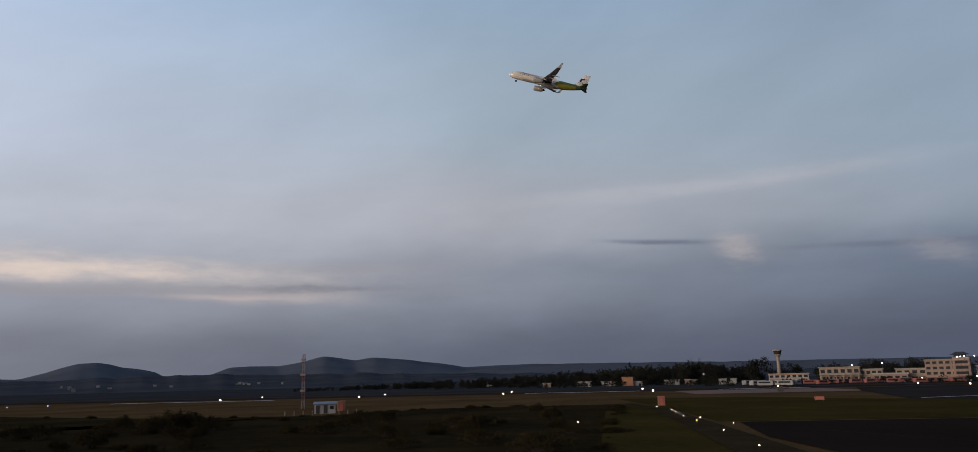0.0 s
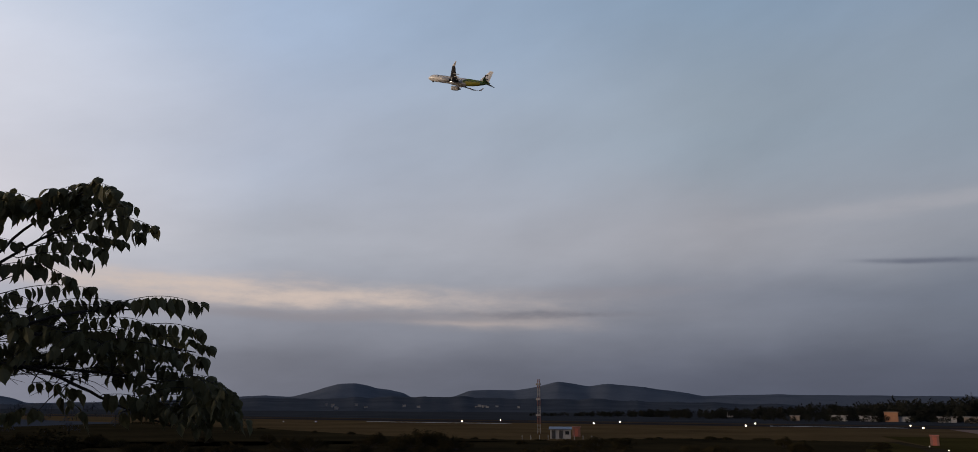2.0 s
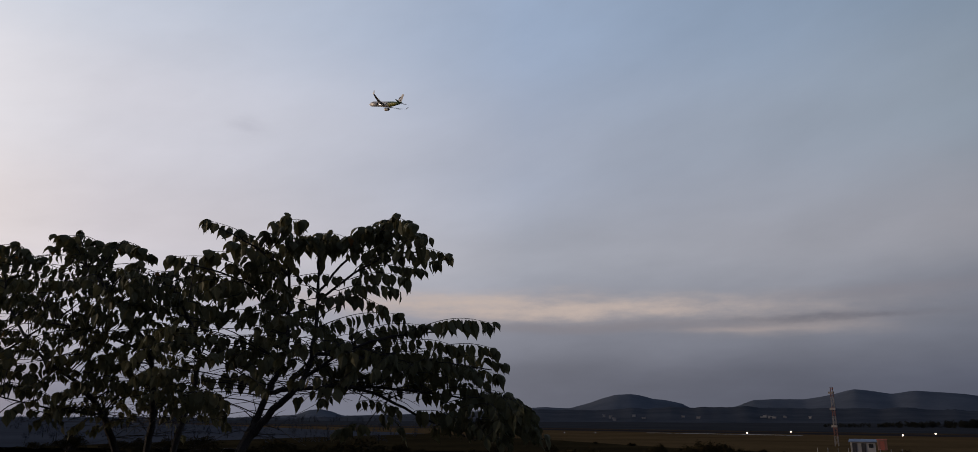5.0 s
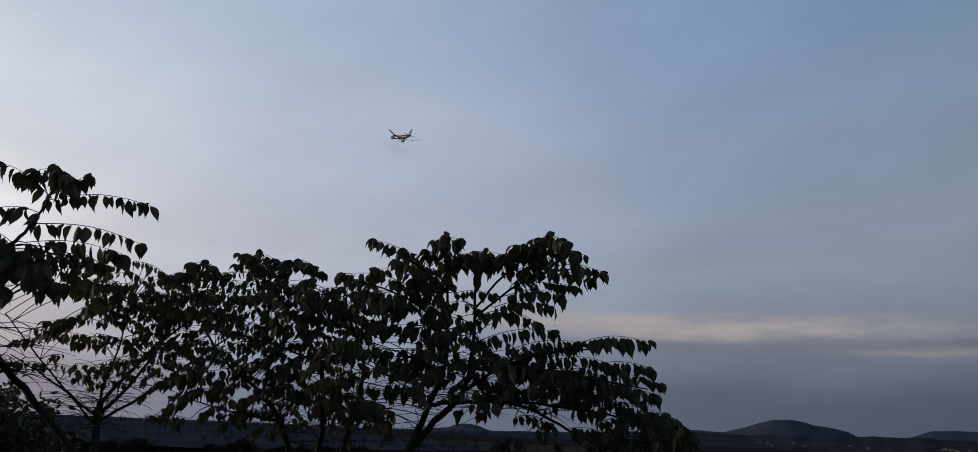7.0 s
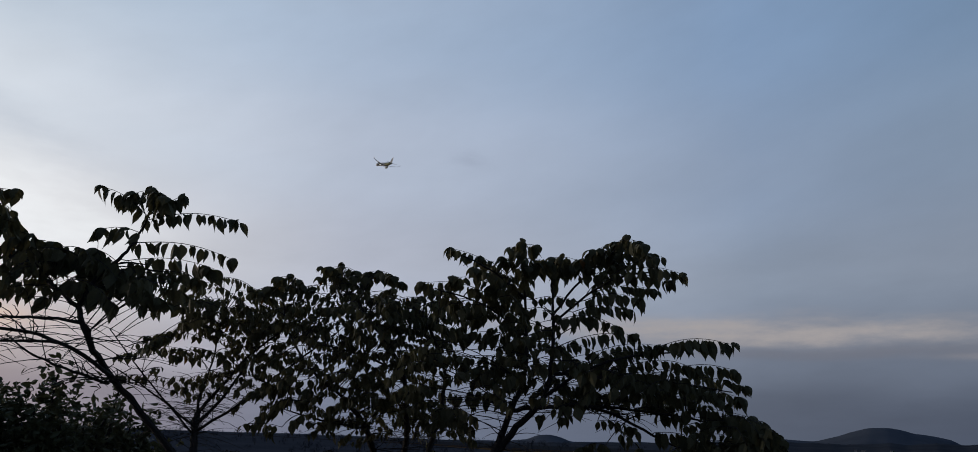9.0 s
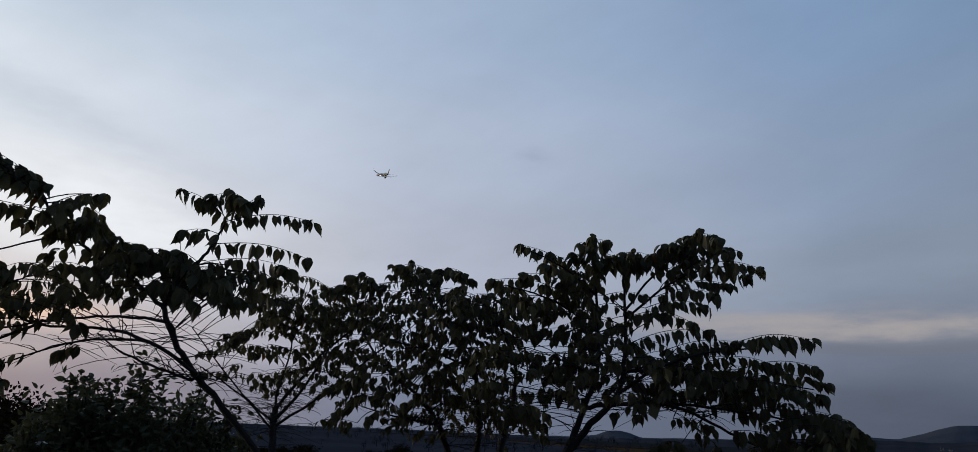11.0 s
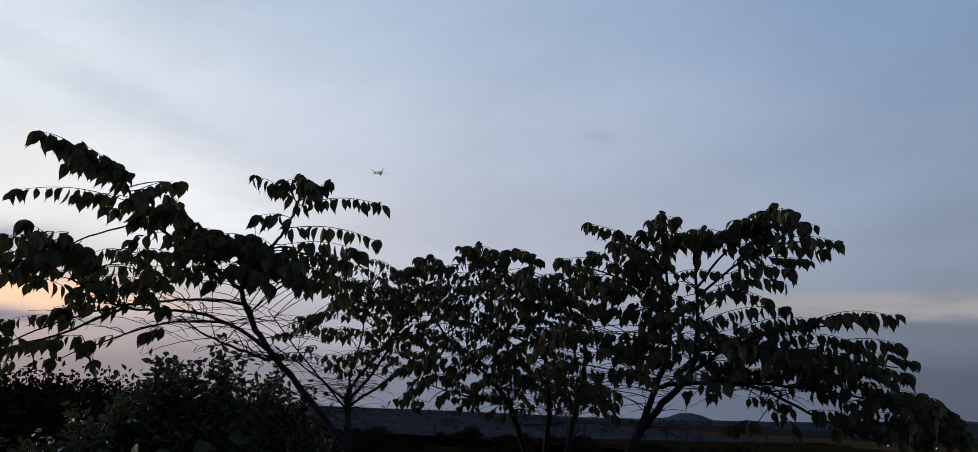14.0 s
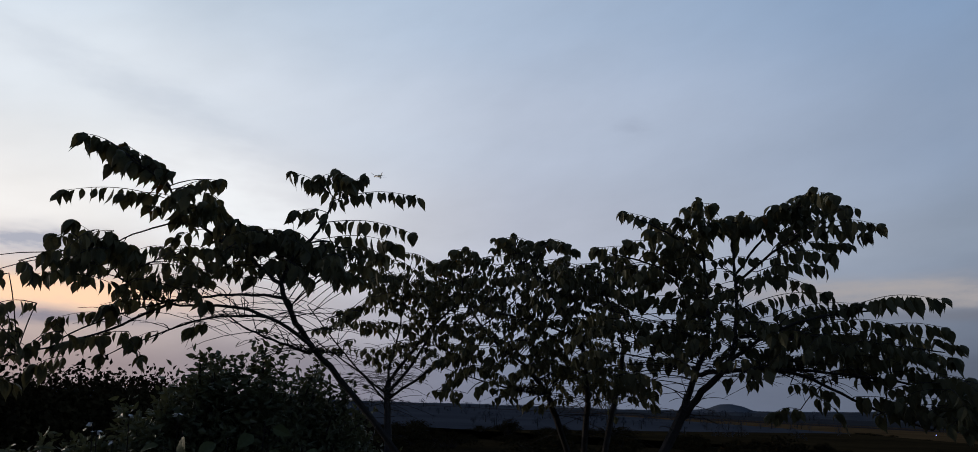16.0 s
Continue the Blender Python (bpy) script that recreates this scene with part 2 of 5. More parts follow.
M_SALMON = material("salmon_paint", (0.228, 0.104, 0.078), 0.7, (0.166, 0.073, 0.052), 0.8)
M_BLUE = material("blue_sheet_roof", (0.13, 0.17, 0.24), 0.5, (0.09, 0.12, 0.18), 0.8)
M_ROOF = material("roof_sheet", (0.30, 0.27, 0.26), 0.7, (0.20, 0.18, 0.17), 0.8)
M_DARK = material("dark_metal", (0.035, 0.035, 0.038), 0.6, (0.02, 0.02, 0.022), 2.0)
M_STEEL = material("grey_steel", (0.42, 0.42, 0.43), 0.5, (0.30, 0.30, 0.31), 2.0, metal=0.4)
M_GLASS = material("window_glass", (0.03, 0.035, 0.04), 0.12, (0.02, 0.022, 0.026), 1.0, spec=0.8)
M_RUBBER = material("rubber", (0.02, 0.02, 0.02), 0.9, (0.012, 0.012, 0.012), 5.0)
M_LAMP = material("runway_lamp_glow", (1.0, 0.80, 0.60), emit=9.0)
M_LAMPW = material("flood_lamp_glow", (1.0, 0.94, 0.85), emit=6.0)
M_AMBER = material("amber_lamp_glow", (1.0, 0.42, 0.10), emit=4.0)
M_BLUELAMP = material("taxiway_lamp_glow", (0.35, 0.40, 1.0), emit=3.0)
M_FUS = material("aircraft_white_paint", (0.672, 0.638, 0.588), 0.35, (0.605, 0.571, 0.529), 0.4)
M_BELLY = material("aircraft_grey_paint", (0.40, 0.39, 0.38), 0.4, (0.33, 0.32, 0.31), 0.4)
M_LIME = material("aircraft_green_paint", (0.15, 0.19, 0.03), 0.35, (0.11, 0.15, 0.025), 0.4)
M_YELLOW = material("aircraft_yellow_paint", (0.24, 0.22, 0.03), 0.35, (0.19, 0.18, 0.025), 0.4)
M_DGREEN = material("aircraft_dark_green_paint", (0.05, 0.10, 0.04), 0.35, (0.04, 0.08, 0.03), 0.4)
M_WING = material("aircraft_wing_grey", (0.105, 0.105, 0.112), 0.45, (0.074, 0.074, 0.077), 0.4)
M_ANTENNA = material("weathered_white_paint", (0.240, 0.222, 0.210), 0.8, (0.168, 0.156, 0.150), 0.8)
M_MASTRED = material("faded_red_paint", (0.192, 0.080, 0.064), 0.8, (0.128, 0.056, 0.048), 0.8)
M_DULLRED = material("dull_red_paint", (0.26, 0.085, 0.07), 0.7, (0.17, 0.06, 0.05), 0.8)
M_FARLAND = material("far_woodland_floor", (0.044, 0.046, 0.050), 0.95, (0.026, 0.028, 0.031), 0.02, per_object=-1, spec=0.0)
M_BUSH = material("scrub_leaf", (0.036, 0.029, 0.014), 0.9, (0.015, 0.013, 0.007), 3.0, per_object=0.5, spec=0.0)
# valley haze painted as a blue-grey base colour, for floor and woods
M_VALLEY = material("haze_tinted_valley", (0.060, 0.066, 0.080), 1.0, (0.038, 0.043, 0.053), 0.012, per_object=-1, spec=0.0)

# mesh helpers ----------------------------------------------------------------
def mesh_of(name, verts, faces, mats, smooth_shade=False, mat_ids=None):
    me = bpy.data.meshes.new(name)
    me.from_pydata([tuple(v) for v in verts], [], faces)
    for m in (mats if isinstance(mats, (list, tuple)) else [mats]):
        me.materials.append(m)
    if smooth_shade:
        me.polygons.foreach_set("use_smooth", [True] * len(me.polygons))
    if mat_ids is not None:
        me.polygons.foreach_set("material_index", mat_ids)
    me.update()
    return me


def part(name, bm, mat, parent, label="", kind=""):
    """One mesh object under a thing or a part; bm is a bmesh or a (verts, faces) pair."""
    if isinstance(bm, tuple):
        me = mesh_of(name, bm[0], bm[1], mat)
    else:
        me = bpy.data.meshes.new(name)
        bm.to_mesh(me)
        bm.free()
        me.materials.append(mat)
    ob = new(name, me)
    ob.parent = parent
    return tagged(ob, label, kind=kind)


def box(x0, x1, y0, y1, z0, z1, bevel=0.0):
    """A box with chamfered upright edges."""
    b = min(bevel, abs(x1 - x0) * 0.3, abs(y1 - y0) * 0.3)
    if b <= 0:
        ring = [(x0, y0), (x1, y0), (x1, y1), (x0, y1)]
    else:
        ring = [(x0 + b, y0), (x1 - b, y0), (x1, y0 + b), (x1, y1 - b), (x1 - b, y1), (x0 + b, y1), (x0, y1 - b), (x0, y0 + b)]
    n = len(ring)
    v = [(x, y, z0) for x, y in ring] + [(x, y, z1) for x, y in ring]
    f = [tuple(range(n - 1, -1, -1)), tuple(range(n, 2 * n))] + [(i, (i + 1) % n, n + (i + 1) % n, n + i) for i in range(n)]
    return v, f


def joined(*pieces):
    v, f = [], []
    for pv, pf in pieces:
        o = len(v)
        v += list(pv)
        f += [tuple(i + o for i in q) for q in pf]
    return v, f


def tube(points, radii, sides=6, cap=True):
    """A tapered round rod along points."""
    pts = [Vector(p) for p in points]
    v, f = [], []
    side = None
    for i, p in enumerate(pts):
        d = (pts[min(i + 1, len(pts) - 1)] - pts[max(i - 1, 0)]).normalized()
        if side is None:
            side = d.orthogonal().normalized()
        side = (side - d * side.dot(d)).normalized()
        up = d.cross(side)
        for k in range(sides):
            a = 2 * math.pi * k / sides
            v.append(p + (side * math.cos(a) + up * math.sin(a)) * radii[i])
    for i in range(len(pts) - 1):
        for k in range(sides):
            a, b = i * sides + k, i * sides + (k + 1) % sides
            f.append((a, b, b + sides, a + sides))
    if cap:
        f.append(tuple(range(sides - 1, -1, -1)))
        f.append(tuple(range((len(pts) - 1) * sides, len(pts) * sides)))
    return v, f


def lathe(profile, sides=16, axis="Z"):
    """A round body from (along, radius) pairs."""
    pts = [(0, 0, a) if axis == "Z" else ((a, 0, 0) if axis == "X" else (0, a, 0)) for a, _ in profile]
    return tube(pts, [r for _, r in profile], sides)


def moved(geom, m):
    return [m @ Vector(p) for p in geom[0]], geom[1]


def thing(name, label, category, m, group="", kind=""):
    ob = new(name)
    ob.matrix_basis = m
    return tagged(ob, label, category, group, kind)


def polar(az, r, z=0.0):
    """A place on the airfield by bearing (degrees to the left of the first view) and distance."""
    a = radians(az)
    return Vector((-math.sin(a) * r, math.cos(a) * r, z))


RUN_A = radians(83.98)
RUN_D = Vector((-math.sin(RUN_A), math.cos(RUN_A), 0))
RUN_N = Vector((math.cos(RUN_A), math.sin(RUN_A), 0))


def ground_z(x, y):
    r = math.hypot(x, y)
    s = max(0.0, min(1.0, 1 - (r - 3) / 50))
    return 4.7 * s * s * (3 - 2 * s)


# ground and distance ---------------------------------------------------------
def build_ground():
    radii = [0, 2, 4, 6, 9, 12, 16, 20, 25, 30, 36, 42, 48, 54, 70, 90, 120, 155, 200, 280, 400, 600, 1000, 1800, 3000, 4400]
    seg = 120
    verts, faces = [(0, 0, ground_z(0, 0))], []
    for i, r in enumerate(radii[1:]):
        for k in range(seg):
            a = 2 * math.pi * k / seg
            x, y = r * math.cos(a), r * math.sin(a)
            bumpy = noise.noise(Vector((x * 0.15, y * 0.15, 0))) * 0.25 if r < 60 else 0
            verts.append((x, y, ground_z(x, y) + bumpy))
    for k in range(seg):
        faces.append((0, 1 + k, 1 + (k + 1) % seg))
    for i in range(len(radii) - 2):
        for k in range(seg):
            a, b = 1 + i * seg + k, 1 + i * seg + (k + 1) % seg
            faces.append((a, a + seg, b + seg, b))
    ids = [1 if max(math.hypot(*verts[i][:2]) for i in q) <= 71 else 0 for q in faces]
    me = mesh_of("ground", verts, faces, [M_DRY, M_SCRUB], True, ids)
    return tagged(new("ground", me), "dry brown airfield grass reaching to the hills", "ground", kind="structure")


def sheet(name, pts, z, mat, label, category, grid=1):
    """A flat sheet of land or paving."""
    me = mesh_of(name, [(x, y, z) for x, y in pts], [tuple(range(len(pts)))], mat)
    return tagged(new(name, me), label, category, kind="structure")


def strip(a0, a1, n0, n1):
    """Corners of a strip along the runway: metres to the right of the light line's start, metres out."""
    return [tuple((RUN_N * n - RUN_D * a)[:2]) for a, n in ((a0, n0), (a1, n0), (a1, n1), (a0, n1))]


def build_paving():
    sheet("scrub_land", [(-420, -60), (7, -60), (9, 66), (24, 150), (30.5, 181), (-12, 181), (-34, 156), (-66, 160), (-122, 196), (-210, 240), (-190, 120), (-170, 20), (-240, -60), (-420, -400), (-200, -900)], 0.06, M_SCRUB, "dark scrubby soil below the hillside", "ground")
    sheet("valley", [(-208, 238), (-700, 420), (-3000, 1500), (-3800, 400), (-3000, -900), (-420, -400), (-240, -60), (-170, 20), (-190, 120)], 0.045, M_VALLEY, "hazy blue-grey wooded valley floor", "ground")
    sheet("verge", [(7, 20), (18, 20), (20, 66), (31, 150), (31, 181), (30, 181), (22, 150), (9, 66)], 0.10, M_GREEN, "dark green grass verge beside the dirt track", "ground")
    sheet("field", [(31, 108), (62, 104), (120, 108), (140, 150), (88, 178), (70, 215), (36, 220), (34, 150)], 0.05, M_GREEN, "mown green grass between apron and taxiway", "ground")
    sheet("dirt_track", [(18.5, 20), (23, 20), (25.5, 66), (29, 100), (34, 150), (33, 182), (30.5, 182), (30.5, 150), (24.5, 100), (20, 66)], 0.13, M_TRACK, "pale dirt perimeter track", "track")
    sheet("apron", [(27, 20), (170, 20), (170, 96), (62, 101), (33, 105), (28, 80)], 0.09, M_APRON, "dark asphalt apron with a faint pale line", "apron")
    sheet("apron_line", [(36, 88), (36.2, 88.1), (45, 63), (44.8, 62.9)], 0.10, M_TRACK, "worn white line on the apron", "marking")
    r0, r1 = 322.0, 362.0
    sheet("runway", strip(-1600, 1500, r0, r1), 0.06, M_ASPH, "grey asphalt runway with white edge markings", "runway")
    sheet("taxiway", [(92, 172), (150, 120), (330, 150), (330, 290), (140, 300), (118, 250)], 0.07, M_ASPH, "grey asphalt taxiway joining the runway", "taxiway")
    sheet("taxiway_line", [(96, 176), (97.5, 177.5), (128, 186), (127.5, 185)], 0.08, M_PAINT, "white guide line on the taxiway", "marking")
    sheet("edge_road", strip(-900, 900, 372, 384), 0.08, M_ASPH, "narrow service road behind the runway", "road")
    sheet("far_land", strip(-3800, 3800, 392, 3800), 0.035, M_FARLAND, "dark wooded land beyond the runway", "ground")
    sheet("side_marking", strip(-186, -118, 300, 304), 0.08, M_PAINT, "white painted line beside the runway", "marking")
    for a0, a1 in ((-20, 28), (60, 96)):
        sheet("runway_marking", strip(a0, a1, 330, 334.5), 0.075, M_PAINT, "white painted marking on the runway", "marking")
    sheet("red_soil", strip(40, 96, 262, 318), 0.03, material("red_soil", (0.13, 0.055, 0.032), 0.95, (0.08, 0.036, 0.022), 0.03, per_object=-1), "reddish bare soil beside the runway", "ground")


def ridge(name, dist, profile, thick, mat, label, rough, a_from, a_to, seed, base=-6):
    """A range of hills: a crest line over bearing, with folded slopes before and behind it."""
    prof = sorted(profile)
    n = int((a_to - a_from) / 0.10)
    rows = 14
    verts, faces = [], []
    # rounded crest line
    grid = np.arange(a_from - 3, a_to + 3, 0.05)
    bell = np.exp(-0.5 * (np.arange(-30, 31) * 0.05 / 0.2) ** 2)
    crests = np.convolve(np.interp(grid, [p[0] for p in prof], [p[1] for p in prof]), bell / bell.sum(), "same")
    for i in range(n + 1):
        az = a_from + (a_to - a_from) * i / n
        el = np.interp(az, grid, crests)
        crest = 6.4 + math.tan(radians(el)) * dist
        crest += rough * noise.fractal(Vector((az * 0.5, seed, 0)), 1.0, 2.0, 2)
        fringe = rough * 0.55 * noise.noise(Vector((az * 5.0, seed, 3.0))) + rough * 0.3 * noise.noise(Vector((az * 13.0, seed, 7.0)))
        for j in range(rows + 1):
            s = j / rows
            d = dist - thick * (1 - s) if s <= 1 else dist
            shape = math.sin(s * math.pi / 2) ** 1.3
            fold = 1 + (0.16 * noise.noise(Vector((az * 0.22, s * 3, seed))) + 0.05 * noise.noise(Vector((az * 0.9, s * 7, seed)))) * (1 - s)
            p = polar(az, d, base + (crest - base) * shape * (fold if s < 1 else 1) + fringe * s ** 14)
            verts.append(p)
        verts.append(polar(az, dist + thick, base))
    w = rows + 2
    for i in range(n):
        for j in range(w - 1):
            a = i * w + j
            faces.append((a, a + 1, a + w + 1, a + w))
    me = mesh_of(name, verts, faces, mat, True)
    return tagged(new(name, me), label, "hill", kind="structure")


def build_hills():
    # aerial haze comes only from the blue-grey colour of both ridges
    ridge("backdrop_hills", 3600, ((-70, 0.5), (-40, 0.6), (-30, 0.7), (-20, 0.78), (-12, 0.9), (-3, 1.0), (1.8, 0.9), (4.3, 1.3), (6.3, 1.55), (8.3, 1.72), (9.7, 1.52), (10.8, 1.75), (11.9, 1.87), (13.3, 1.5), (15.0, 1.2), (17.2, 1.26), (18.3, 1.18), (19.5, 0.74), (22.4, 0.6), (23.1, 1.02), (24.2, 1.2), (25.1, 1.26), (25.9, 1.52), (26.6, 1.64), (27.6, 1.6), (28.4, 1.38), (29.6, 1.0), (31, 0.64), (33, 0.72), (36, 0.5), (40, 0.3), (44, 0.15), (47.3, 0.08), (48.0, 0.38), (48.8, 0.54), (49.6, 0.5), (50.3, 0.16), (51.5, 0.0), (56, -0.08), (66, -0.04), (76, -0.1), (110, 0.3)), 900, M_HILL, "forested hills in the distance, blue-grey with painted haze", 3.0, -75, 115, 2.0)
    ridge("backdrop_slope", 1900, ((-60, 0.2), (-20, 0.2), (-5, 0.3), (3, 0.45), (10, 0.62), (18, 0.68), (24, 0.72), (28, 0.55), (34, 0.5), (42, 0.15), (52, -0.12), (75, -0.2), (110, -0.2)), 900, M_SLOPE, "dark wooded lower slope dotted with houses, bluish with painted haze", 4.0, -65, 112, 5.0)


# leafy things ----------------------------------------------------------------
def leaf_shape(width=0.36, fold=0.10, bend=0.16):
    """A drooping pointed leaf, one unit long along -z, stem at the origin."""
    stations = ((0.0, 0.04), (0.06, 0.06), (0.13, 0.48), (0.26, 0.88), (0.42, 1.0), (0.58, 0.84), (0.73, 0.48), (0.87, 0.14), (1.0, 0.0))
    v, f = [], []
    for u, w in stations:
        y = -bend * u * u + bend * 0.4 * u
        hw = width * w
        v += [(-hw, y + fold * w, -u), (0, y, -u), (hw, y + fold * w, -u)]
    for i in range(len(stations) - 1):
        a = i * 3
        f += [(a, a + 1, a + 4, a + 3), (a + 1, a + 2, a + 5, a + 4)]
    return np.array(v), f


def arched_leaf(width):
    """A leaf that springs outwards from its twig and then hangs down to a long tip."""
    v, f, y, z = [], [], 0.0, 0.0
    widths = (0.03, 0.45, 0.88, 1.0, 0.85, 0.52, 0.18, 0.0)
    for i, w in enumerate(widths):
        a = radians(8 + 84 * min(1, i / 4.5))
        v += [(-width * w, y - 0.10 * w, z - 0.03 * w), (0, y, z), (width * w, y - 0.10 * w, z - 0.03 * w)]
        y, z = y + math.cos(a) / 7.5, z - math.sin(a) / 7.5
    for i in range(len(widths) - 1):
        a = i * 3
        f += [(a, a + 1, a + 4, a + 3), (a + 1, a + 2, a + 5, a + 4)]
    return np.array(v), f


LEAVES = [leaf_shape(0.25, 0.10, 0.14), leaf_shape(0.20, 0.14, 0.26), leaf_shape(0.29, 0.08, 0.08), arched_leaf(0.25)]
LEAF_MESH = [mesh_of("leaf", v, f, M_LEAF, True) for v, f in LEAVES]
DRY_LEAF_MESH = [mesh_of("leaf", v, f, M_DRYLEAF, True) for v, f in LEAVES]


def frame_of(down, spin, pos, size):
    """A pose whose -z runs along down, turned by spin about it."""
    z = -down.normalized()
    x = z.orthogonal().normalized()
    y = z.cross(x)
    x, y = x * math.cos(spin) + y * math.sin(spin), y * math.cos(spin) - x * math.sin(spin)
    m = Matrix((x, y, z)).transposed().to_4x4() @ Matrix.Diagonal((size, size, size, 1))
    m.translation = pos
    return m


def many(shapes, placed):
    """All leaves of a list of (shape index, pose) joined into plain arrays."""
    v, f, o = [], [], 0
    for k, m in placed:
        a, q = shapes[k]
        mm = np.array(m)
        v.append(a @ mm[:3, :3].T + mm[:3, 3])
        f += [tuple(i + o for i in face) for face in q]
        o += len(a)
    return np.concatenate(v), f


class Tree:
    """A young spreading tree with long arching boughs and hanging leaves."""

    def __init__(self, r):
        self.r, self.rng = r, random.Random(int(r * 100))
        self.limbs, self.nodes, self.inner, self.twigs, self.leaves = [], [], [], [], []
        self.root = None

    def place(self, az, el, dr=0.0):
        r = self.r * (1 + 0.06 * math.sin(az * 0.35 + el * 0.3)) + dr
        a, e = radians(az), radians(el + 0.12)
        return EYE + Vector((-math.sin(a) * math.cos(e), math.cos(a) * math.cos(e), math.sin(e))) * r

    def limb(self, name, way, r0, r1):
        pts = [self.place(*w) for w in way]
        if way[0][1] < -5:
            # carry the lowest stretch of stem straight on into the ground
            lean = pts[1] - pts[2]
            floor = ground_z(pts[1].x, pts[1].y) - 0.3
            run = lean * ((pts[1].z - floor) / max(0.05, -lean.z))
            flat = Vector((run.x, run.y, 0))
            if flat.length > 1.5:
                flat *= 1.5 / flat.length
            foot = Vector((pts[1].x + flat.x, pts[1].y + flat.y, floor))
            pts[0] = foot
            if self.root is None:
                self.root = foot.copy()
                self.root.z += 0.2
        fine = []
        for i in range(len(pts) - 1):
            p0, p1, p2, p3 = pts[max(i - 1, 0)], pts[i], pts[i + 1], pts[min(i + 2, len(pts) - 1)]
            for k in range(5):
                t = k / 5
                q = 0.5 * (2 * p1 + (p2 - p0) * t + (2 * p0 - 5 * p1 + 4 * p2 - p3) * t * t + (3 * p1 - p0 - 3 * p2 + p3) * t ** 3)
                fine.append(q + Vector([self.rng.gauss(0, 0.004) for _ in "xyz"]) * (k > 0))
        fine.append(pts[-1])
        n = len(fine) - 1
        self.limbs.append((name, tube(fine, [r0 + (r1 - r0) * i / n for i in range(n + 1)], 7)))
        self.nodes += [p for p in fine if p.z > 5.9]
        self.inner += [p for p in fine[:max(3, n * 2 // 3)] if p.z > 5.9]

    def spray(self, az0, el0, az1, el1, big=False, dr=None):
        rng = self.rng
        outer = dr is None
        dr = rng.uniform(-0.25, 0.25) if dr is None else dr
        a, b = self.place(az0, el0, dr * 0.5), self.place(az1, el1, dr)
        near = min(self.nodes, key=lambda q: (q - a).length + max(0, q.z - a.z) * 1.5)
        run = b - a
        way = [near + (a - near) * (k / 4) + Vector((0, 0, 0.06 * (near - a).length * math.sin(math.pi * k / 4))) for k in range(4)]
        steps = max(4, int(run.length / 0.06))
        arch = 0.08 * run.length
        along = [a + run * (k / steps) + Vector((0, 0, arch * math.sin(math.pi * k / steps))) for k in range(steps + 1)]
        pts = way + along
        n = len(pts) - 1
        self.twigs.append(tube(pts, [0.0042 - 0.003 * i / n for i in range(n + 1)], 4, False))
        side = run.cross(Vector((0, 0, 1))).normalized()
        gap = 0.034 if outer else 0.036
        count = max(4, int(run.length / gap))
        for k in range(count + 1):
            u = (k + rng.uniform(-0.3, 0.3)) / count
            u = max(0.02, min(1, u))
            x = u * steps
            i = min(int(x), steps - 1)
            p = along[i] + (along[i + 1] - along[i]) * (x - i)
            if rng.random() < (0.0 if outer else 0.06):
                continue
            s = 1 if k % 2 else -1
            down = Vector((0, 0, -1)) + side * s * rng.uniform(0.05, 0.45) + run.normalized() * rng.uniform(-0.05, 0.45) + Vector([rng.gauss(0, 0.10) for _ in "xyz"])
            size = (0.97 if outer else 0.80) * (0.9 if self.r > 6 else 1.0) * rng.uniform(0.085, 0.145) * (1.22 if big else 1.0) * (1.0 - 0.25 * abs(u - 0.6))
            self.leaves.append((rng.choice((0, 1, 2, 0, 2, 3)), frame_of(down, rng.uniform(0, 6.28), p, size)))

        # the youngest leaves spread like an umbrella at the tip
        ahead = run.normalized()
        for k in range(3 if outer else 1):
            d = Vector((0, 0, -1)) + ahead * rng.uniform(0, 0.25) + side * rng.uniform(-0.2, 0.2)
            self.leaves.append((3, frame_of(d, k * 1.7 + rng.uniform(-0.4, 0.4), b - ahead * rng.uniform(0, 0.06) + Vector((0, 0, 0.015)), rng.uniform(0.10, 0.14) * (1.15 if big else 0.92))))

    def crown_tip(self, az0, el0, az1, el1):
        """An upright shoot whose side twigs arch over like an umbrella."""
        rng = self.rng
        rise = el1 - el0
        self.spray(az0, el0, az1, el1 - 0.15)
        for side in (-1, 1):
            for k, reach in ((0.5, 1.9), (0.8, 1.15)):
                a, e = az0 + (az1 - az0) * k, el0 + rise * k
                self.spray(a, e, az1 + side * reach * rng.uniform(0.8, 1.15), e + rise * 0.06 - rng.uniform(0.1, 0.6), k > 0.7)

    def fill(self, az, el, wide, tall, count):
        rng = self.rng
        for _ in range(int(count * 0.92)):
            a, k = rng.uniform(0, 6.28), math.sqrt(rng.random())
            x, y = az + wide * k * math.cos(a), el + tall * k * math.sin(a)
            out = 1 if x > az + rng.gauss(0, wide * 0.35) else -1
            dx = out * rng.uniform(0.8, 3.4)
            self.spray(x - dx * 0.5, y + rng.uniform(-0.1, 0.7), x + dx * 0.5, y - rng.uniform(0.0, 1.0), rng.random() < 0.2, rng.uniform(-0.7, 0.7))

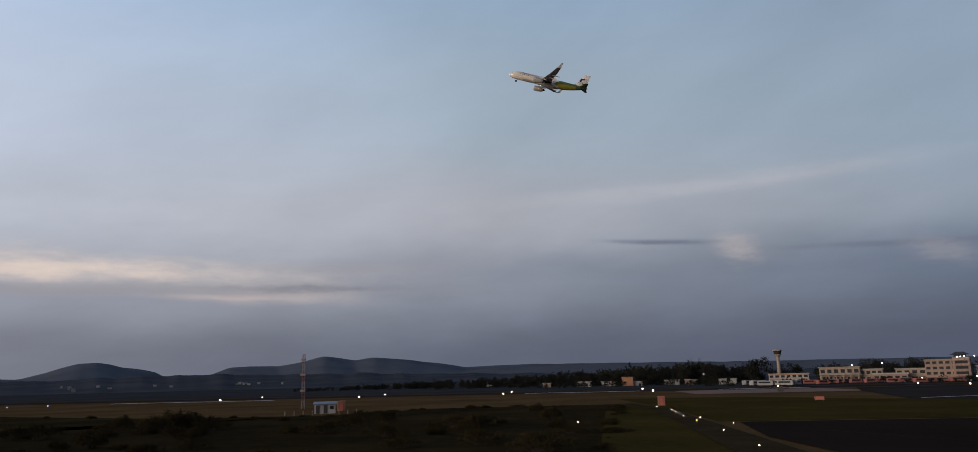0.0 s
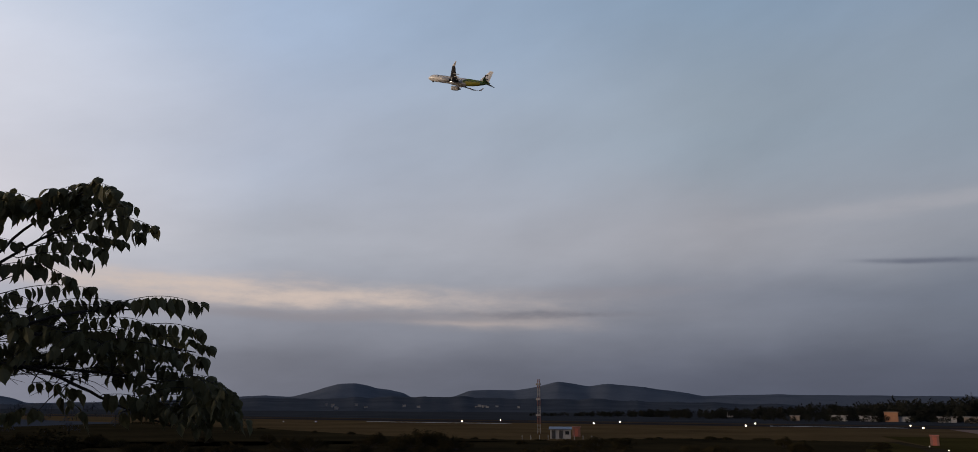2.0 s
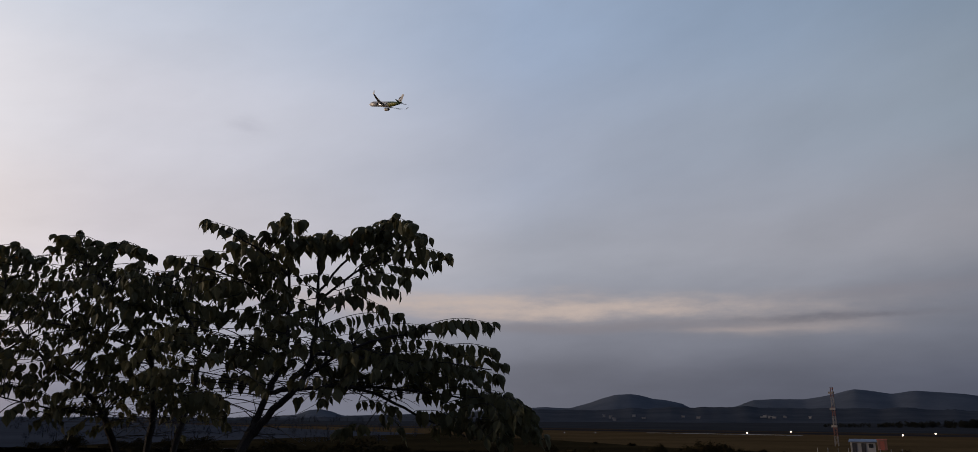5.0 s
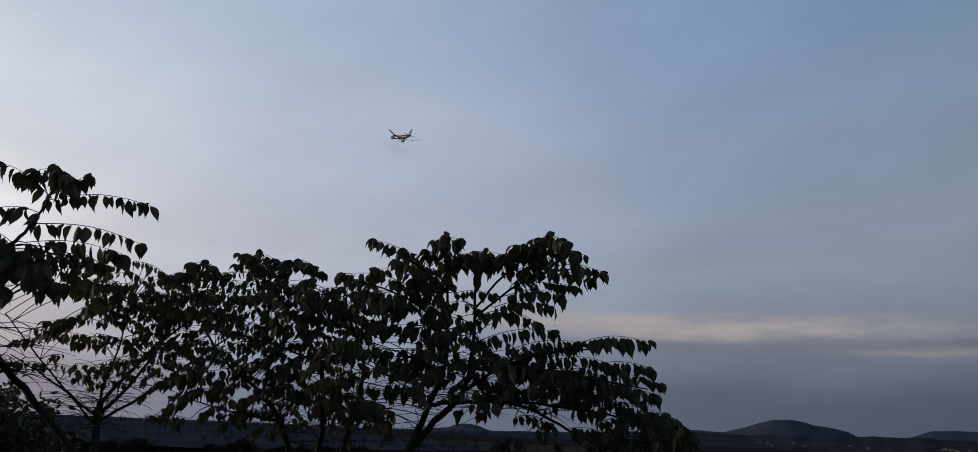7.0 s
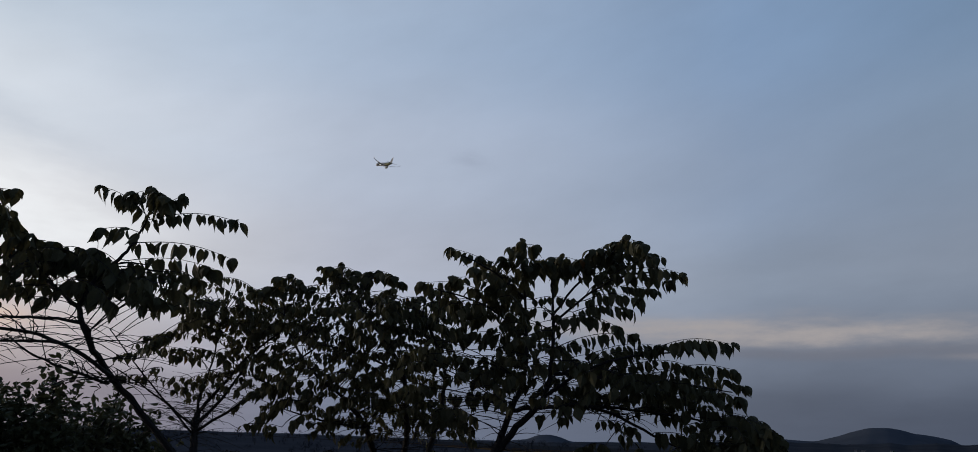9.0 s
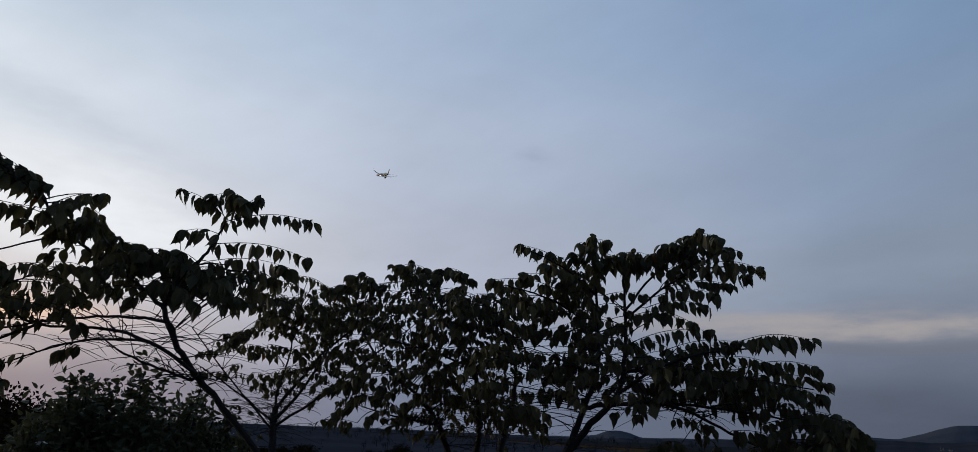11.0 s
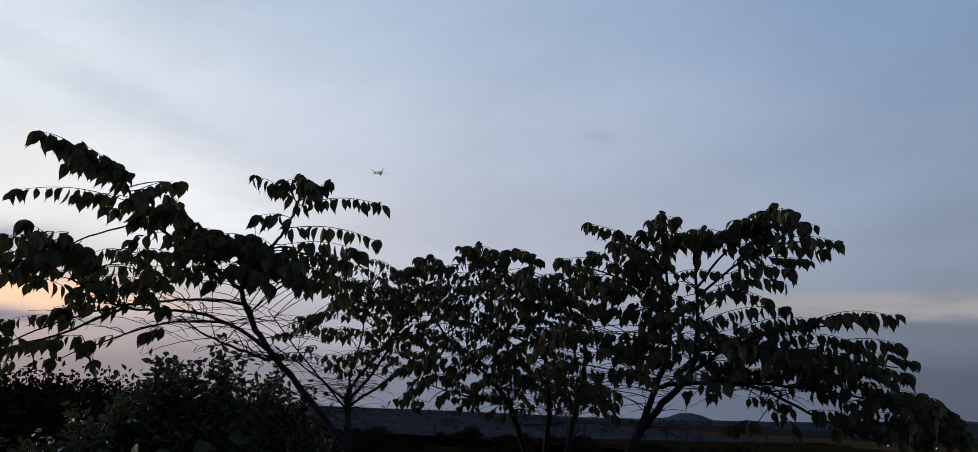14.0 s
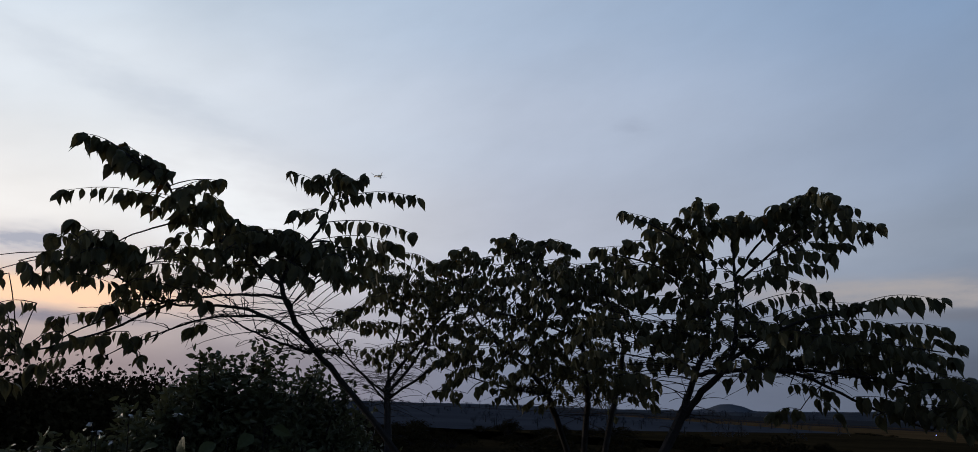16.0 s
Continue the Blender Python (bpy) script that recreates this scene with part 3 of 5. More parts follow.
    def bare(self, count, top):
        """Thin leafless twigs inside the crown."""
        rng = self.rng
        for _ in range(count):
            p = rng.choice(self.inner)
            if p.z - EYE.z > top:
                continue
            d = Vector((rng.gauss(0, 1), rng.gauss(0, 1), rng.uniform(-0.1, 0.7))).normalized()
            ln = rng.uniform(0.2, 0.52)
            pts = [p + d * ln * u + Vector((rng.gauss(0, 0.01), rng.gauss(0, 0.01), -0.25 * ln * u * u)) for u in (0, 0.25, 0.5, 0.75, 1)]
            self.twigs.append(tube(pts, [0.0036, 0.003, 0.0025, 0.002, 0.0012], 4, False))

    def build(self, label):
        tree = thing("tree", label, "tree", Matrix.Translation(self.root), "young trees on the hillside")
        back = Matrix.Translation(-self.root)
        for name, g in self.limbs:
            part(name, moved(g, back), M_BARK, tree)
        part("branchwork", moved(joined(*self.twigs), back), M_BARK, tree, kind="stuff")
        for i, (k, m) in enumerate(self.leaves[:300]):
            ob = new("leaf", (DRY_LEAF_MESH if i % 61 == 37 else LEAF_MESH)[k])
            ob.parent = tree
            ob.matrix_basis = back @ m
        v, f = many(LEAVES, [(k, back @ m) for k, m in self.leaves[300:]])
        part("foliage", (v, f), M_LEAF, tree, "dark green hanging leaves", "stuff")
        return tree


def bush_parts(rng, wide, tall, count, leaf, clumps=9, tight=0.8):
    """Stems and leaves of a loose bush, base at the origin."""
    stems, placed = [], []
    tips = []
    for _ in range(clumps):
        a, k = rng.uniform(0, 6.28), math.sqrt(rng.random())
        tip = Vector((wide * k * math.cos(a), wide * k * math.sin(a), tall * (1 - 0.45 * k * k) * rng.uniform(0.74, 1.05)))
        tips.append(tip)
        mid = tip * 0.5 + Vector((0, 0, tall * 0.12))
        stems.append(tube([Vector((tip.x * 0.12, tip.y * 0.12, -0.1)), mid, tip], [0.02 * tall, 0.012 * tall, 0.003 * tall], 4, False))
    for i in range(count):
        t = tips[i % clumps]
        rad = 0.30 * (wide + tall) * 0.62
        if i % 9 < 5:
            # leaves sitting along the upper stem
            u = rng.uniform(0.45, 1.06)
            p = t * u + Vector((0, 0, tall * 0.24 * u * (1 - u))) + Vector([rng.gauss(0, 1) for _ in "xyz"]) * leaf * 0.5
        else:
            p = t + Vector([rng.gauss(0, 0.5) for _ in "xyz"]) * rad * tight - Vector((0, 0, rad * 0.35))
        if p.z < 0.05:
            p.z = rng.uniform(0.05, 0.4 * tall)
        d = Vector((rng.gauss(0, 1), rng.gauss(0, 1), rng.gauss(0.1, 0.7)))
        placed.append((rng.choice((0, 1, 2)), frame_of(d, rng.uniform(0, 6.28), p, leaf * rng.uniform(0.6, 1.3))))
    return joined(*stems), placed


SMALL = []
for w, bend in ((0.22, 0.1), (0.18, 0.25), (0.26, 0.05)):
    sv = [(0, 0, 0)] + [(s * w * k, 0.08 * abs(s) - bend * u * u, -u) for u, k in ((0.25, 0.85), (0.55, 0.95)) for s in (-1, 0, 1)] + [(0, -bend, -1)]
    SMALL.append((np.array(sv), [(0, 1, 2), (0, 2, 3), (1, 4, 5, 2), (2, 5, 6, 3), (4, 7, 5), (5, 7, 6)]))
CHEAP = []
for w, bend in ((0.30, 0.1), (0.24, 0.25), (0.38, 0.0)):
    CHEAP.append((np.array([(0, 0, 0), (-w, 0.06, -0.45), (0, -bend * 0.4, -0.5), (w, 0.06, -0.45), (0, -bend, -1)]), [(0, 1, 2), (0, 2, 3), (1, 4, 2), (2, 4, 3)]))


def bush(label, m, wide, tall, count, leaf, seed, group="", clumps=9, mat=None, name="bush", tight=0.8):
    rng = random.Random(seed)
    ob = thing(name, label, "bush", m, group)
    stems, placed = bush_parts(rng, wide, tall, count, leaf, clumps, tight)
    part("branchwork", stems, M_BARK, ob, kind="stuff")
    v, f = many(SMALL if name == "shrub" else CHEAP, placed)
    part("foliage", (v, f), mat or M_SHRUB, ob, kind="stuff")
    return ob


def build_scrub():
    """Dark bushes between the hillside and the airfield."""
    rng = random.Random(5)
    kinds = []
    for i, (w, t) in enumerate(((1.6, 1.3), (2.2, 1.7), (1.2, 2.0))):
        kinds.append(bush("dark bush in the rough scrub below the hill", Matrix.Translation((-8 - 6 * i, 40, ground_z(-8 - 6 * i, 40) - 0.1)), w, t, 2200, 0.15, 20 + i, "scrub bushes", 30, M_BUSH, tight=0.6))
    for _ in range(150):
        az = rng.uniform(-6, 62)
        r = rng.choice((rng.uniform(26, 60), rng.uniform(60, 150), rng.uniform(90, 150)))
        p = polar(az, r)
        if p.x > 4 + (p.y - 20) * 0.13:
            continue
        p.z = ground_z(p.x, p.y) - 0.15
        s = rng.uniform(0.6, 1.15) * (0.7 if r < 60 else 1.0)
        if az > 30:
            s *= 0.8
        ob = copy_thing(rng.choice(kinds), Matrix.Translation(p) @ pose(0, 0, 0, 0, 0, rng.uniform(0, 360)))
        ob.scale = (s * 1.3, s * 1.3, s)
    for k in range(40):
        p = polar(rng.uniform(40, 84), rng.uniform(14, 32))
        p.z = ground_z(p.x, p.y) - 0.15
        s = rng.uniform(0.4, 0.85)
        ob = copy_thing(rng.choice(kinds), Matrix.Translation(p) @ pose(0, 0, 0, 0, 0, rng.uniform(0, 360)))
        ob.scale = (s * 1.2, s * 1.2, s)
    for k in range(40):
        p = polar(rng.uniform(44, 84), rng.uniform(60, 185), -0.15)
        s = rng.uniform(0.9, 1.8)
        ob = copy_thing(rng.choice(kinds), Matrix.Translation(p) @ pose(0, 0, 0, 0, 0, rng.uniform(0, 360)))
        ob.scale = (s * 1.5, s * 1.5, s)
    for k in range(70):
        u = rng.random()
        if k < 30:
            p = Vector((9 + 21 * u ** 1.1 + rng.gauss(0, 0.8), 66 + 112 * u, -0.15))
        else:
            edge = ((30, 180), (-12, 180), (-34, 155), (-66, 159), (-122, 195), (-205, 238))
            i = min(int(u * 5), 4)
            (xa, ya), (xb, yb) = edge[i], edge[i + 1]
            p = Vector((xa + (xb - xa) * (u * 5 - i), ya + (yb - ya) * (u * 5 - i) - rng.uniform(0, 4), -0.15))
        s = rng.uniform(0.25, 0.6)
        ob = copy_thing(rng.choice(kinds), Matrix.Translation(p) @ pose(0, 0, 0, 0, 0, rng.uniform(0, 360)))
        ob.scale = (s * 2.0, s * 1.6, s * 0.8)
    # taller clumps that stand up before the brown grass
    for az, r, s in ((31, 120, 1.0), (29.5, 118, 1.1), (21.8, 125, 1.5), (20.6, 124, 1.4), (22.6, 123, 1.2), (9.6, 118, 0.8), (0.6, 110, 0.9), (35, 100, 1.1), (38.5, 95, 1.2)):
        p = polar(az, r, -0.1)
        ob = copy_thing(kinds[1], Matrix.Translation(p) @ pose(0, 0, 0, 0, 0, az * 40))
        ob.scale = (s * 1.25, s * 1.25, s * 1.15)


def woods(name, label, places, seed, leaf=1.0, per=150, mat=None):
    """A belt of far trees as one mass: each (bearing, distance, height)."""
    rng = random.Random(seed)
    placed, stems = [], []
    for az, r, h in places:
        c = polar(az, r)
        wide = h * rng.uniform(0.35, 0.6)
        stems.append(tube([c, c + Vector((0, 0, h * 0.6))], [h * 0.03, h * 0.015], 4, False))
        lobes = [(Vector((rng.gauss(0, 0.5) * wide, rng.gauss(0, 0.5) * wide, h * rng.uniform(0.14, 0.86))), h * rng.uniform(0.14, 0.24)) for _ in range(7)]
        for i in range(per):
            o, rad = lobes[i % 7]
            d = Vector([rng.gauss(0, 1) for _ in "xyz"]).normalized() * rad * rng.uniform(0.6, 1.15)
            p = c + o + d
            p.z = max(0.3, p.z)
            placed.append((rng.choice((0, 1, 2)), frame_of(Vector([rng.gauss(0, 1) for _ in "xyz"]), rng.uniform(0, 6.28), p, leaf * rng.uniform(0.7, 1.4) * h / 10)))
    ob = thing(name, label, "trees", Matrix(), kind="stuff")
    part("branchwork", joined(*stems), M_WOODS, ob, kind="stuff")
    part("foliage", many(CHEAP, placed), mat or M_WOODS, ob, kind="stuff")
    return ob


def build_woods():
    rng = random.Random(8)
    belt = []
    for i in range(190):
        az = rng.uniform(-17.5, 4)
        belt.append((az, rng.uniform(520, 640), np.interp(az, (-17.5, -15, -10, -7, -3, 0, 4), (14, 14.5, 12, 10, 9, 7, 5)) * rng.uniform(0.7, 1.1)))
    for i in range(150):
        az = 3 + 11 * rng.random() ** 1.3
        belt.append((az, rng.uniform(620, 700), np.interp(az, (3, 14), (6.5, 2.2)) * rng.uniform(0.7, 1.1)))
    for i in range(60):
        az = rng.uniform(-40, -17)
        belt.append((az, rng.uniform(560, 620), rng.uniform(8, 12)))
    for i in range(60):
        az = rng.uniform(-17.5, -2)
        belt.append((az, rng.uniform(470, 500), rng.uniform(1.6, 4.4)))
    for i in range(70):
        az = rng.uniform(-34.5, -15)
        belt.append((az, rng.uniform(412, 448), rng.uniform(1.4, 3.6)))
    woods("far_woods", "dark belt of trees beyond the runway", belt, 3, 1.25, 240)
    for az, r, h in ((-19.0, 500, 15.5), (-18.4, 505, 13.5), (-16.4, 510, 13), (-15.7, 500, 12), (-14.2, 520, 11), (-21.0, 520, 12.0), (-27.0, 510, 13.5), (-26.0, 515, 12.5), (-28.6, 520, 13.5)):
        t = woods("airport_tree", "dark full-crowned tree behind the airport buildings", [(az, r, h)], int(az * -100), 0.62, 900)
        t["kind"], t["category"] = "", "tree"
    left = []
    for i in range(110):
        az = rng.uniform(85.5, 106)
        left.append((az, rng.uniform(30, 56), rng.uniform(6.4, 7.2) if az > 87 else rng.uniform(5.0, 6.4)))
    far = []
    for i in range(170):
        az = rng.uniform(42, 84)
        far.append((az, rng.uniform(200, 700), rng.uniform(2.0, 4.4)))
    for i in range(120):
        far.append((rng.uniform(42, 84), rng.uniform(800, 1500), rng.uniform(6.0, 11.0)))
    # leaves take the valley's haze-tinted colour
    woods("valley_woods", "low dark scrub woods across the valley, tinted with painted haze", far, 41, 0.9, 110, M_VALLEY)
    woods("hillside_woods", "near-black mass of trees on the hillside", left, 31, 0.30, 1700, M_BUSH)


def palm(az, r, h):
    """A palm: thin trunk and a head of feathered fronds."""
    rng = random.Random(int(az * 10))
    c = polar(az, r)
    ob = thing("palm_tree", "distant dark palm tree above the hillside woods", "palm tree", Matrix.Translation(c))
    part("trunk", tube([(0, 0, -0.2), (0.2, 0, h * 0.5), (0.1, 0, h)], [0.2, 0.15, 0.12], 6), M_BARK, ob)
    for k in range(13):
        a = k * 2.4
        lift = rng.uniform(0.1, 1.0)
        ln = rng.uniform(1.7, 2.3)
        rib = [Vector((0.1 + math.cos(a) * ln * u, math.sin(a) * ln * u, h + lift * ln * u - 1.1 * ln * u * u)) for u in (0, 0.25, 0.5, 0.75, 1)]
        g = [tube(rib, [0.03, 0.025, 0.02, 0.015, 0.01], 4, False)]
        blades = []
        for j in range(1, 22):
            u = j / 22 * 4
            i = int(u)
            p = rib[i].lerp(rib[min(i + 1, 4)], u - i)
            for s in (-1, 1):
                blades.append((0, frame_of(Vector((-math.sin(a) * s * 0.8 + math.cos(a) * 0.5, math.cos(a) * s * 0.8 + math.sin(a) * 0.5, -0.5)), 0.3, p, 0.5)))
        bv, bf = many([(CHEAP[1][0] * np.array([0.3, 1, 1]), CHEAP[1][1])], blades)
        part("frond", joined(g[0], ([Vector(q) for q in bv], bf)), M_WOODS, ob)


# airfield things -------------------------------------------------------------
def lamp_post(p, h, mat, rad, label, group):
    ob = thing("runway_light" if h < 2 else "flood_lamp", label, "light", Matrix.Translation(p), group)
    part("stem", tube([(0, 0, 0), (0, 0, h)], [0.05, 0.04], 6), M_DARK, ob)
    part("lens", moved(lathe([(-rad, rad * 0.3), (-rad * 0.6, rad * 0.85), (0, rad), (rad * 0.6, rad * 0.8), (rad, rad * 0.2)], 10), Matrix.Translation((0, 0, h + rad))), mat, ob, "glowing lens")
    return ob


def build_lights():
    proto = lamp_post(RUN_N * 319.5 + RUN_D * 148, 0.12, M_LAMP, 0.27, "low runway edge light glowing warm white", "runway edge lights")
    for i in range(0, 9):
        for j, n in ((0, 319.5), (1, 365.0)):
            if (i, j) != (0, 0) and not (j == 0 and i in (4,)):
                copy_thing(proto, Matrix.Translation(RUN_N * n + RUN_D * (148 - 60 * i)))
    proto2 = lamp_post(Vector((22.9, 68, 0.13)), 0.15, M_LAMP, 0.055, "small marker light beside the dirt track", "track lights")
    for x, y in ((25.6, 87.2), (30.4, 99.1), (12.1, 109.4), (29.3, 120), (31.0, 132), (32.5, 141), (30, 113), (33, 156)):
        copy_thing(proto2, Matrix.Translation((x, y, 0.13)))
    lamp_post(Vector((26.9, 103.2, 0.13)), 0.3, M_AMBER, 0.08, "amber warning light beside the dirt track", "track lights")
    blue = lamp_post(polar(33.8, 330), 0.2, M_BLUELAMP, 0.18, "small blue taxiway light", "taxiway lights")
    for az in (31.4, 29.2, 36.5):
        copy_thing(blue, Matrix.Translation(polar(az, 335)))
    for az, r, h in ((-24.9, 462, 8.8), (-26.7, 462, 9.6), (-31.35, 448, 11.6), (-31.15, 448, 11.6), (-30.95, 448, 11.5), (-31.9, 448, 11.7), (-28.9, 330, 3.0), (-31.9, 330, 3.2), (-15.3, 500, 6.0)):
        lamp_post(polar(az, r), h, M_LAMPW, 0.32 if r > 400 else 0.2, "bright white flood lamp on a post", "flood lamps")


def lattice(name, label, base, h, w0, w1, mats, bay, group=""):
    """A square lattice mast: legs, rings and cross braces, banded in paint."""
    ob = thing(name, label, "mast", Matrix.Translation(base), group)
    n = int(h / bay)
    for i in range(n):
        z0, z1 = h * i / n, h * (i + 1) / n
        a, b = w0 + (w1 - w0) * i / n, w0 + (w1 - w0) * (i + 1) / n
        g = []
        c0 = [(-a, -a, z0), (a, -a, z0), (a, a, z0), (-a, a, z0)]
        c1 = [(-b, -b, z1), (b, -b, z1), (b, b, z1), (-b, b, z1)]
        t = 0.05 if h < 30 else 0.25
        for k in range(4):
            g.append(tube([c0[k], c1[k]], [t, t], 4, False))
            g.append(tube([c0[k], c1[(k + 1) % 4]], [t * 0.6, t * 0.6], 4, False))
            g.append(tube([c1[k], c1[(k + 1) % 4]], [t * 0.6, t * 0.6], 4, False))
        part("mast_section", joined(*g), mats[(i * len(mats) * 3 // n) % len(mats)] if len(mats) > 1 else mats[0], ob)
    return ob


def build_glide_site():
    base = polar(13.29, 206.4)
    mast = lattice("antenna_mast", "red and white lattice antenna mast with three antenna boxes", base, 13.7, 0.38, 0.26, (M_ANTENNA, M_MASTRED), 1.1)
    for z in (4.6, 8.6, 12.4):
        part("antenna", moved(box(-0.65, 0.65, -0.2, 0.2, -0.25, 0.25, 0.1), Matrix.Translation((0, -0.6, z))), M_ANTENNA, mast, "pale antenna box")
    rot = pose(0, 0, 0, 0, 0, 11)
    hut = thing("equipment_hut", "white equipment hut with a blue sheet roof and dark doors", "hut", Matrix.Translation(polar(11.75, 173)) @ rot)
    part("wall", box(-2.2, 2.2, -1.5, 1.5, 0, 1.95, 0.05), M_WHITE, hut)
    part("roof", ([(-2.5, -1.9, 1.95), (2.5, -1.9, 1.95), (2.5, 1.9, 1.95), (-2.5, 1.9, 1.95), (-2.5, -1.9, 2.05), (2.5, -1.9, 2.05), (2.4, 0, 2.5), (-2.4, 0, 2.5), (2.5, 1.9, 2.05), (-2.5, 1.9, 2.05)], [(3, 2, 1, 0), (0, 1, 5, 4), (4, 5, 6, 7), (7, 6, 8, 9), (2, 3, 9, 8), (1, 2, 8, 6, 5), (3, 0, 4, 7, 9)]), M_BLUE, hut, "pale blue sheet roof")
    for x in (-1.5, 0.1):
        part("door", box(x - 0.4, x + 0.4, -1.56, -1.49, 0.05, 1.75), M_DARK, hut)
    part("window", box(1.0, 1.8, -1.56, -1.49, 0.9, 1.6), M_GLASS, hut)
    gen = thing("generator_cabin", "small salmon-red cabin beside the equipment hut", "cabin", Matrix.Translation(polar(10.62, 186)) @ rot)
    part("wall", box(-0.9, 0.9, -0.9, 0.9, 0, 2.1, 0.05), M_SALMON, gen)
    part("roof", box(-1.0, 1.0, -1.0, 1.0, 2.1, 2.22), M_RED, gen)
    part("door", box(-0.4, 0.4, -0.96, -0.89, 0.05, 1.8), M_RED, gen)
    for i in range(9):
        post = thing("fence_post", "low white fence post round the antenna hut", "post", Matrix.Translation(polar(14.5 - i * 0.62, 166)), "hut fence")
        part("post", tube([(0, 0, 0), (0, 0, 0.9)], [0.06, 0.06], 6), M_WHITE, post)
    lane = sheet("hut_lane", [tuple(polar(a, r)[:2]) for a, r in ((16.5, 164), (8.5, 160), (8.5, 161), (16.5, 165))], 0.1, M_TRACK, "pale lane before the antenna hut", "lane")
    red = thing("marker_cabin", "salmon-red equipment cabin on the grass", "cabin", Matrix.Translation(polar(-12.28, 172)) @ pose(0, 0, 0, 0, 0, -12))
    part("wall", box(-0.75, 0.75, -0.7, 0.7, 0, 1.85, 0.05), M_SALMON, red)
    part("roof", box(-0.82, 0.82, -0.78, 0.78, 1.85, 1.95), M_RED, red)
    part("door", box(-0.35, 0.35, -0.76, -0.69, 0.05, 1.7), M_RED, red)
    sign = thing("marker_board", "low orange-red marker board on the grass", "sign", Matrix.Translation(polar(-22.7, 186)) @ pose(0, 0, 0, 0, 0, -22))
    part("board", box(-1.0, 1.0, -0.15, 0.15, 0.3, 1.0, 0.04), M_RED, sign)
    for x in (-0.8, 0.8):
        part("leg", box(x - 0.06, x + 0.06, -0.06, 0.06, 0, 0.3), M_DARK, sign)
    sign = thing("distance_board", "dark sign box beside the runway", "sign", Matrix.Translation(polar(-20.3, 268)) @ pose(0, 0, 0, 0, 0, -20))
    part("board", box(-0.9, 0.9, -0.2, 0.2, 0.3, 2.0, 0.04), M_DARK, sign)
    part("leg", box(-0.08, 0.08, -0.08, 0.08, 0, 0.3), M_DARK, sign)


def building(name, label, az, r, wide, deep, h, storeys, bays, wall, roof, parapet=0.5, turn=0.0, band=None):
    """A flat-roofed building with windows in rows, facing the camera's side."""
    ob = thing(name, label, "building", Matrix.Translation(polar(az, r)) @ pose(0, 0, 0, 0, 0, az + turn))
    part("wall", box(-wide / 2, wide / 2, 0, deep, 0, h, 0.05), wall, ob)
    part("roof", box(-wide / 2 - 0.5, wide / 2 + 0.5, -0.5, deep + 0.5, h, h + parapet), roof, ob)
    fh = h / storeys
    for s in range(storeys):
        if band:
            part("band", box(-wide / 2 - 0.1, wide / 2 + 0.1, -0.14, -0.003, s * fh + fh * 0.86, s * fh + fh * 0.98), band, ob)
        for b in range(bays):
            x = -wide / 2 + wide * (b + 0.5) / bays
            w = wide / bays * 0.32
            win = part("window", box(x - w, x + w, -0.06, -0.003, s * fh + fh * 0.30, s * fh + fh * 0.78), M_GLASS, ob)
            part("sill", box(x - w - 0.1, x + w + 0.1, -0.22, -0.003, s * fh + fh * 0.24, s * fh + fh * 0.295), roof, win)
    return ob


